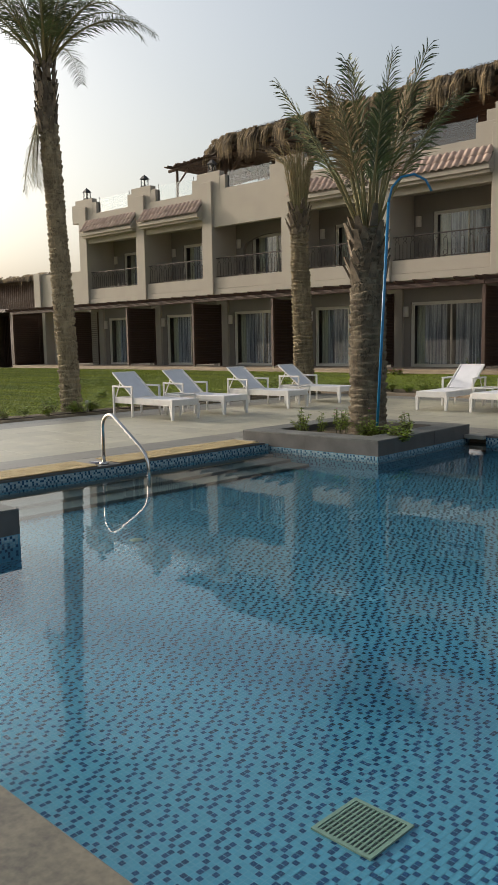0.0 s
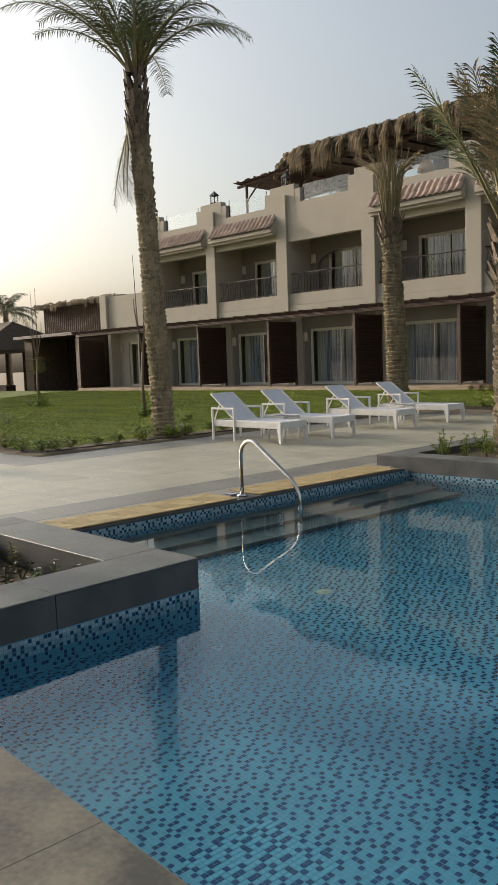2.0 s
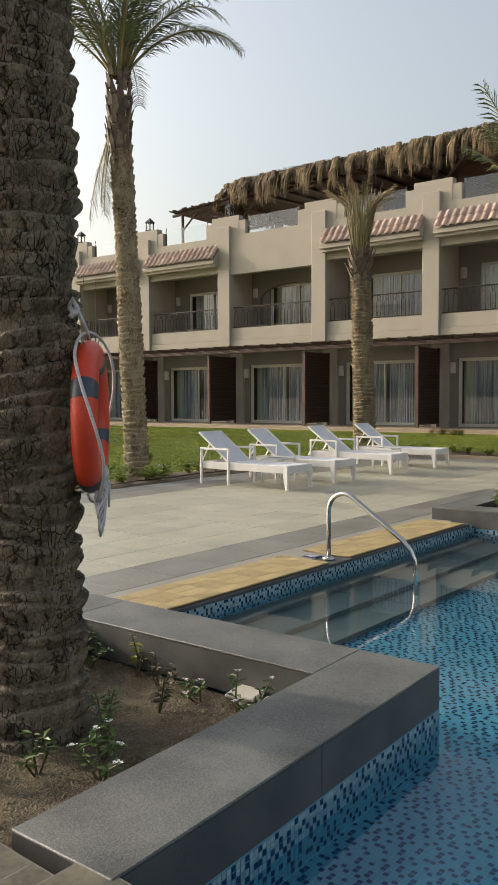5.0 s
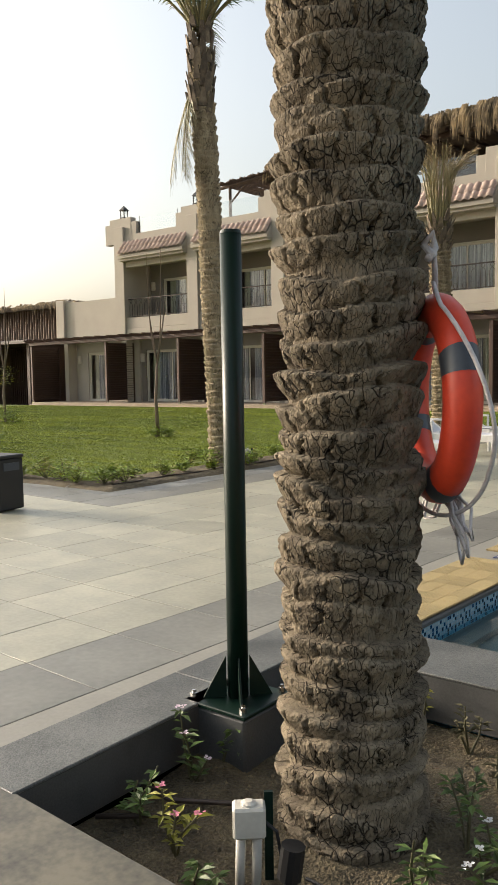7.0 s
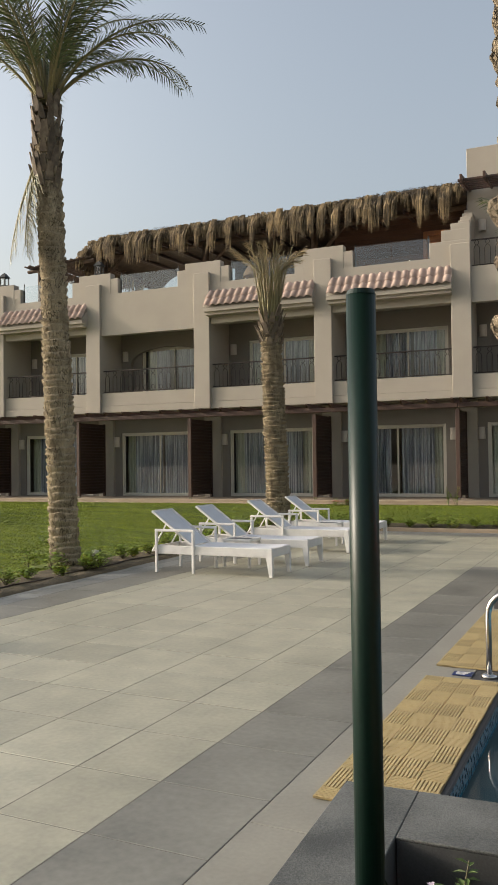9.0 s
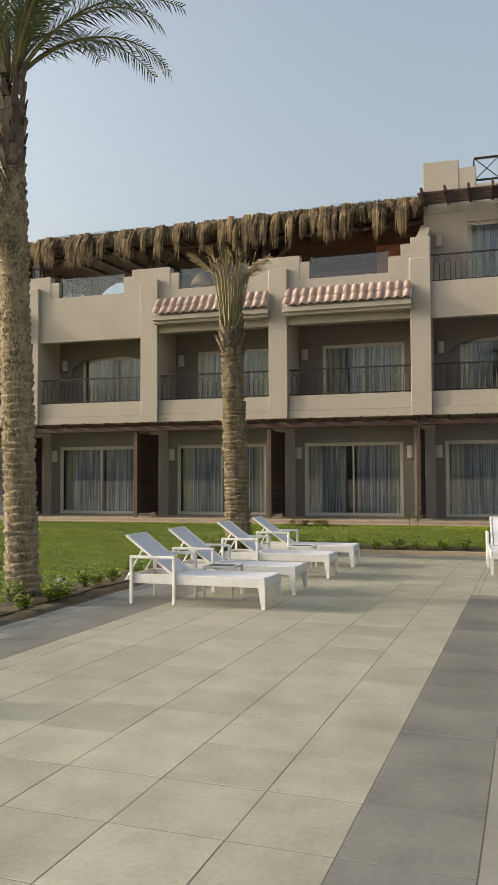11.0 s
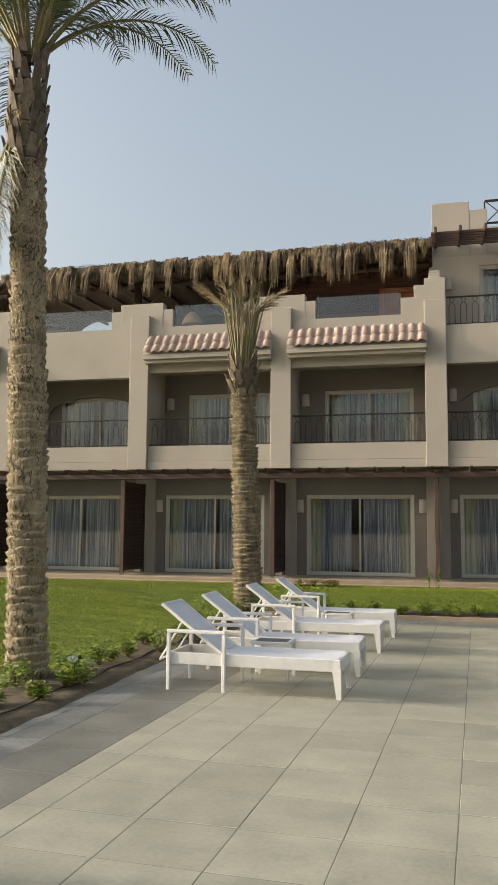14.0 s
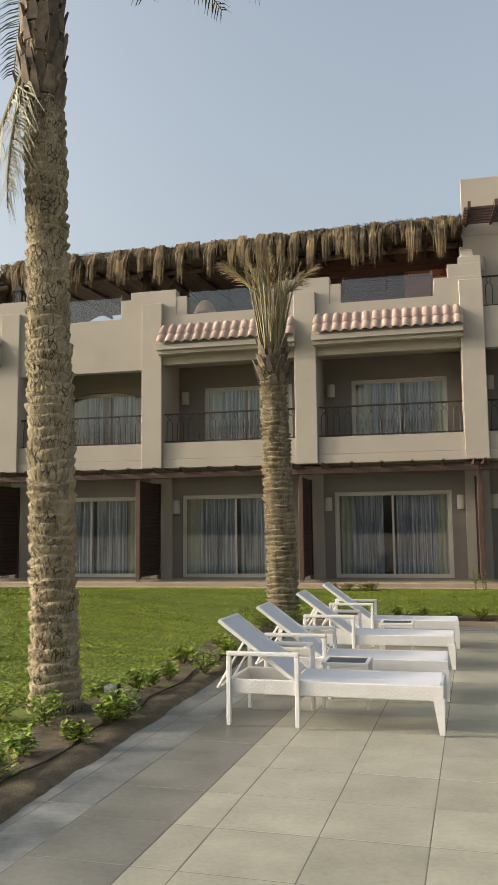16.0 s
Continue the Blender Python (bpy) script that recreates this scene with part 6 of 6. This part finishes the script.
spots += [(-13.9, 10.05, 0.22), (-14.45, 10.2, 0.2), (-13.9, 17.6, 0.35), (-13.0, 17.7, 0.3), (-13.3, 17.45, 0.3)]
for i, (x, y, r_) in enumerate(spots):
    mats = (LEAF, LEAF_Y) if i % 3 != 1 else (LEAF,)
    if -22 < x < -14.5 and y < 8 and i % 2:
        mats = (LEAF_Y, LEAF)
    mound(x, y, lawn_z(x, y), r_ * 1.25, 400 + i, mats)
for i, x in enumerate((-12.7, -12.4, -12.1, -11.9)):
    mound(x, 20.9, lawn_z(x, 20.9) - 0.02, 0.16, 500 + i, (LEAF,), "red flowering shrub by the plinth", 90, PETAL_P)
for i, x in enumerate((-9.75, -9.55)):
    seedling(x, 21.15, 0.40, 0.55, 520 + i, PETAL_P, rich=2.0, label="pink flowering shrub by the plinth")


# ---- bare saplings on the lawn ----
def sapling(x, y, h, seed, leaves):
    rs = np.random.RandomState(seed)
    z = lawn_z(x, y) - 0.03
    s = thing("sapling", "thin bare young tree with few leaves on the lawn", "tree", (x, y, z), group="saplings")
    t = [Vector((0, 0, 0)), Vector((-0.06, 0, h * 0.25)), Vector((0.02, 0, h * 0.5))]
    part("trunk", Mesh().tube(t, [0.05, 0.042, 0.034], 7), TWIG, s, smooth=True)
    lf = Mesh()
    for k, (dx, dy) in enumerate(((-0.38, 0.1), (0.30, -0.1), (0.08, 0.2), (-0.1, -0.15))):
        b = t[2]
        pts = [b, b + Vector((dx * 0.55, dy * 0.5, h * 0.16)), b + Vector((dx * 0.85, dy, h * 0.32)), b + Vector((dx, dy, h * (0.74 if k < 2 else 0.40)))]
        part("branch", Mesh().tube(pts, [0.028, 0.021, 0.014, 0.006], 5), TWIG, s)
        for i in range(leaves):
            p = b + Vector((rs.normal(0, 0.16), rs.normal(0, 0.16), rs.uniform(-0.5, 0.1)))
            az = rs.uniform(0, 6.28)
            leaf_quad(lf, p, (math.cos(az), math.sin(az), -0.2), rs.uniform(0.06, 0.1), 0.025, rs)
    if leaves:
        part("foliage", lf, LEAF_Y, s, "few yellow-green leaves")


sapling(-18.6, 13.6, 3.6, 3, 3)
sapling(-27.0, 15.2, 3.4, 4, 45)
for i, (x, y, r_) in enumerate(((-18.6, 13.55, 0.28), (-18.35, 13.7, 0.22), (-26.9, 15.1, 0.45), (-26.6, 15.2, 0.4), (-27.3, 15.0, 0.35), (-21.5, 11.0, 0.35), (-16.3, 13.2, 0.2))):
    mound(x, y, lawn_z(x, y) - 0.02, r_, 560 + i, (LEAF,), "round green shrub on the lawn", 200)

# ---- litter bin ----
tb = thing("litter_bin", "square black litter bin standing on the paving", "litter bin", (-13.05, 5.35, 0.0), 8)
part("body", B(-0.19, 0.19, -0.19, 0.19, 0.02, 0.62, 0.015), BLACKP, tb)
part("lid", B(-0.20, 0.20, -0.20, 0.20, 0.621, 0.66, 0.012), BLACKP, tb)
part("slot", B(0.191, 0.196, -0.12, 0.12, 0.48, 0.57), BANDM, tb)

# ---- buildings past the low end ----
rs = np.random.RandomState(91)
br = thing("thatched_pavilion", "brown reed-clad pavilion with a thatched eave", "building", (0, 0, 0))
part("reed_wall", B(-42.0, -34.2, 24.6, 25.0, 0.2, 5.0), POLEWOOD, br, "upright reed cladding")
for k in range(40):
    part("reed", Mesh().tube([(-42 + k * 0.2, 24.57, 2.9), (-42 + k * 0.2, 24.57, 5.0)], 0.07, 6), POLEWOOD, br)
part("side_wall", B(-40.3, -39.5, 22.2, 24.5, 0.25, 3.15), POLEWOOD, br)
part("recess_wall", B(-39.5, -35.0, 24.3, 24.55, 0.25, 3.15), WOOD_DK, br, "dark boarded recess")
part("end_wall", B(-35.0, -34.8, 22.0, 24.5, 0.25, 3.15), WOOD_DK, br)
part("recess_floor", B(-39.5, -35.0, 22.2, 24.3, 0.2, 0.27), WOOD_DK, br)
part("dark_roof", B(-40.4, -34.4, 21.6, 24.6, 3.152, 3.32, 0.02), WOOD_DK, br)
data = B(-0.03, 0.03, -0.03, 0.0, 0.3, 3.1).make("slat", WOOD_DK)
for k in range(24):
    part("slat", data, WOOD_DK, br, at=(-39.3 + k * 0.16, 24.29, 0))
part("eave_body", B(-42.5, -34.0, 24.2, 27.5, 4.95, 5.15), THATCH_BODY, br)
tagged(part("eave", thatch_run(-42.5, -34.0, 24.2, lambda x: 5.2, rs, 0.14, 0.3, 0.6), THATCH, br), kind="stuff")
gz = thing("thatched_gazebo", "open thatched gazebo on timber posts with low seats", "gazebo", (-50, 23.5, 0))
for k in range(7):
    for yy in (-2.5, 2.5):
        part("post", Mesh().tube([(-6 + k * 2.2, yy, -0.05), (-6 + k * 2.2, yy, 2.9)], 0.12, 8), POLEWOOD, gz)
rf = Mesh()
rf.add([(-7, -3.4, 2.7), (8.2, -3.4, 2.7), (8.2, 3.4, 2.7), (-7, 3.4, 2.7), (-5, 0, 4.4), (6.2, 0, 4.4)], [(0, 1, 5, 4), (1, 2, 5), (2, 3, 4, 5), (3, 0, 4), (3, 2, 1, 0)])
part("roof", rf, THATCH_BODY, gz)
tagged(part("fringe", thatch_run(-7, 8.2, -3.4, lambda x: 2.95, rs, 0.2, 0.4, 0.9), THATCH, gz), kind="stuff")
for k in range(8):
    part("bench", B(-6 + k * 1.7, -4.7 + k * 1.7, -1.2, -0.6, -0.05, 0.75, 0.03), WOOD_DK, gz)
for k in range(9):
    part("baluster_rail", B(-6 + k * 1.5, -4.6 + k * 1.5, -2.55, -2.45, 0.75, 0.85), WOOD_DK, gz)

for i, (x, y, h, L) in enumerate(((-51.5, 27.2, 5.6, 2.6), (-41.0, 28.5, 4.6, 1.6), (-66, 22, 5.0, 2.6))):
    d = thing("far_palm", "distant date palm beyond the garden", "palm tree", (x, y, -0.07), group="far palms")
    part("trunk", trunk_mesh(h, 0.24, 0.19, 0.2, 6, 0.04, 24, 4, 70 + i), BARK_G, d, smooth=True)
    ml, mr = Mesh(), Mesh()
    for k in range(22):
        frond(ml, mr, (0, 0, h - 0.1), k * 2.4, rs.uniform(0.1, 1.3), L * rs.uniform(0.8, 1.1), rs.uniform(1.2, 1.9), 0.5, 24, rs, w=0.03)
    part("crown", ml, FROND, d)
    part("midrib_cluster", mr, RACHIS, d)

# ---- floor drain and main drain ----
gr = thing("drain_grate", "square pale green slotted drain grate in the pool floor", "drain grate", (-0.546, 2.275, FLOORZ + 0.003), -2.4)
part("frame", Mesh().box(-0.135, 0.135, -0.135, -0.118, 0, 0.008).box(-0.135, 0.135, 0.118, 0.135, 0, 0.008).box(-0.135, -0.118, -0.118, 0.118, 0, 0.008).box(0.118, 0.135, -0.118, 0.118, 0, 0.008), GRATE, gr)
for k in range(12):
    part("bar", B(-0.114 + k * 0.0195, -0.106 + k * 0.0195, -0.117, 0.117, 0, 0.006), GRATE, gr)
for k in range(5):
    part("cross_rib", B(-0.117, 0.117, -0.082 + k * 0.04, -0.077 + k * 0.04, 0.0065, 0.0078), GRATE, gr)
# thin dark plate that paints the shaded hollow below the bars
part("sump", B(-0.118, 0.118, -0.118, 0.118, -0.001, 0.001), LANT, gr)
fi = thing("pool_inlet", "round pale floor inlet in the pool mosaic", "pool fitting", (-4.616, 4.604, FLOORZ - 0.008))
part("disc", Mesh().tube([(0, 0, 0), (0, 0, 0.012), (0, 0, 0.018)], [0.065, 0.064, 0.045], 20), GRATE, fi)
part("cap", Mesh().tube([(0, 0, 0.018), (0, 0, 0.021)], [0.03, 0.027], 16), GRATE, fi)
wp = thing("access_cap", "square cream plastic access cap set in the walkway", "access cap", (-2.11, 0.90, RIM + 0.001), 0)
part("plate", B(-0.09, 0.09, -0.09, 0.09, 0, 0.012, 0.006), PVC, wp)
part("ridge", B(-0.06, 0.06, -0.06, 0.06, 0.012, 0.016, 0.002), PVC, wp)


# ---- paving, piece by piece ----
def paving(name, label, bed, rects, mat, nears, w, l, off, gap=0.0045, top=0.0, thick=0.03, bedz=None, site=POOL_TURN):
    """Slabs of w by l over rectangles; those inside the near stretch are objects, the rest one mesh."""
    bed_m = Mesh()
    bz = (top - 0.0013) if bedz is None else bedz
    for x0, x1, y0, y1 in rects:
        bed_m.box(x0, x1, y0, y1, bz - 0.05, bz)
    fob = solid(name, bed_m, bed, label, "paving", "structure", site=site)
    rest, cache, count = Mesh(), {}, 0
    for x0, x1, y0, y1 in rects:
        i0, i1 = math.floor((x0 - off[0]) / w), math.ceil((x1 - off[0]) / w)
        for i in range(i0, i1):
            a, b = max(x0, off[0] + i * w) + gap / 2, min(x1, off[0] + (i + 1) * w) - gap / 2
            sh = off[1] + (off[2] if i % 2 else 0)
            for j in range(math.floor((y0 - sh) / l), math.ceil((y1 - sh) / l)):
                c, d = max(y0, sh + j * l) + gap / 2, min(y1, sh + (j + 1) * l) - gap / 2
                if b - a < 0.03 or d - c < 0.03:
                    continue
                if nears[0] < (a + b) / 2 < nears[1] and nears[2] < (c + d) / 2 < nears[3] and count < 300:
                    k = (round(b - a, 3), round(d - c, 3))
                    if k not in cache:
                        cache[k] = B(-k[0] / 2, k[0] / 2, -k[1] / 2, k[1] / 2, -thick, 0, 0.0025).make("paver", mat)
                    part("paver", cache[k], mat, fob, at=((a + b) / 2, (c + d) / 2, top + 0.0009 * math.sin(i * 7.3 + j * 3.1)))
                    count += 1
                else:
                    rest.box(a, b, c, d, top - thick, top)
    if rest.f:
        tagged(part("far_pavers", rest, mat, fob), kind="stuff")
    return fob


DX0, DX1, LX = -8.41, -7.81, -12.24
FAR = 17.55      # where the terrace meets the slate band before the far lawn
paving("floor_terrace", "square beige porcelain paving slabs laid in a grid", GROUT,
       [(LX, DX0, -8, FAR), (-45, LX, -8, 6.0), (DX0, PX1 + 3, 12.6, FAR)], TILE_L, (LX, -6, 1.5, 18.5), 0.610, 0.622, (-8.93 - 6 * 0.610, 2.91, 0))
paving("floor_band_1", "dark grey slate paving band by the pool", GROUT, [(DX0, DX1, -8, 12.6), (DX1, PX1 + 3, 12.0, 12.6)], TILE_D, (-9, -7, 0, 12.5), 0.60, 0.622, (DX0, 2.91, 0))
paving("floor_band_2", "dark grey slate paving band by the lawn", GROUT,
       [(-12.84, LX, 6.6, FAR + 0.32), (-45, LX, 6.0, 6.6), (LX, 12, FAR, FAR + 0.32)], TILE_D, (-14, -5, 5.5, 18.7), 0.60, 0.622, (-12.84, 2.91, 0))
paving("floor_band_3", "bluish grey stone border along the lawn", GROUT,
       [(-13.5, -12.84, 6.6, FAR + 1.2), (-45, -13.5, 6.6, 7.3), (-12.84, 12, FAR + 0.32, FAR + 1.2)], TILE_B, (-14, -5, 5.5, 18.7), 0.33, 1.26, (-12.84 - 0.99, 5.55, 0))
solid("floor_strip", B(DX1, PX0 - 0.252, 3.3, 9.4, -0.06, -0.002, 0.002), TILE_S, "pale cement strip between slate and pool mats", "paving", "structure", site=POOL_TURN)
solid("floor_strip", B(DX1, -7.33, -8, 3.296, -0.06, -0.002, 0.002), TILE_S, "pale cement strip beside the planting bed", "paving", "structure", site=POOL_TURN)
solid("floor_strip", B(DX1, -7.3, 9.404, 11.996, -0.06, -0.002, 0.002), TILE_S, "pale cement strip beside the far bed", "paving", "structure", site=POOL_TURN)
solid("floor_strip", B(-7.296, -4.9, PY1 - 0.1, 11.997, -0.06, -0.002, 0.002), TILE_S, "pale cement strip behind the far bed", "paving", "structure", site=POOL_TURN)
paving("floor_walkway", "brownish stone slabs of the pool walkway", GROUT, [(-7.50, -4.9, -8, PY0 - 0.11), (-4.9, PX1 + 3, -8, PY0)], WALKM, (-7.7, 3.5, -3, 1.5), 1.25, 1.20, (-7.50, PY0 - 1.2 * 6, 0), 0.004, RIM - 0.003, 0.05)
solid("walkway_base", Mesh().box(-7.50, -4.9, -8, PY0 - 0.111, -0.06, RIM - 0.06).box(-4.9, PX1 + 3, -8, PY0 - 0.001, -0.06, RIM - 0.06), GRANITE_F, "stone base of the walkway", "base", "structure", site=POOL_TURN)
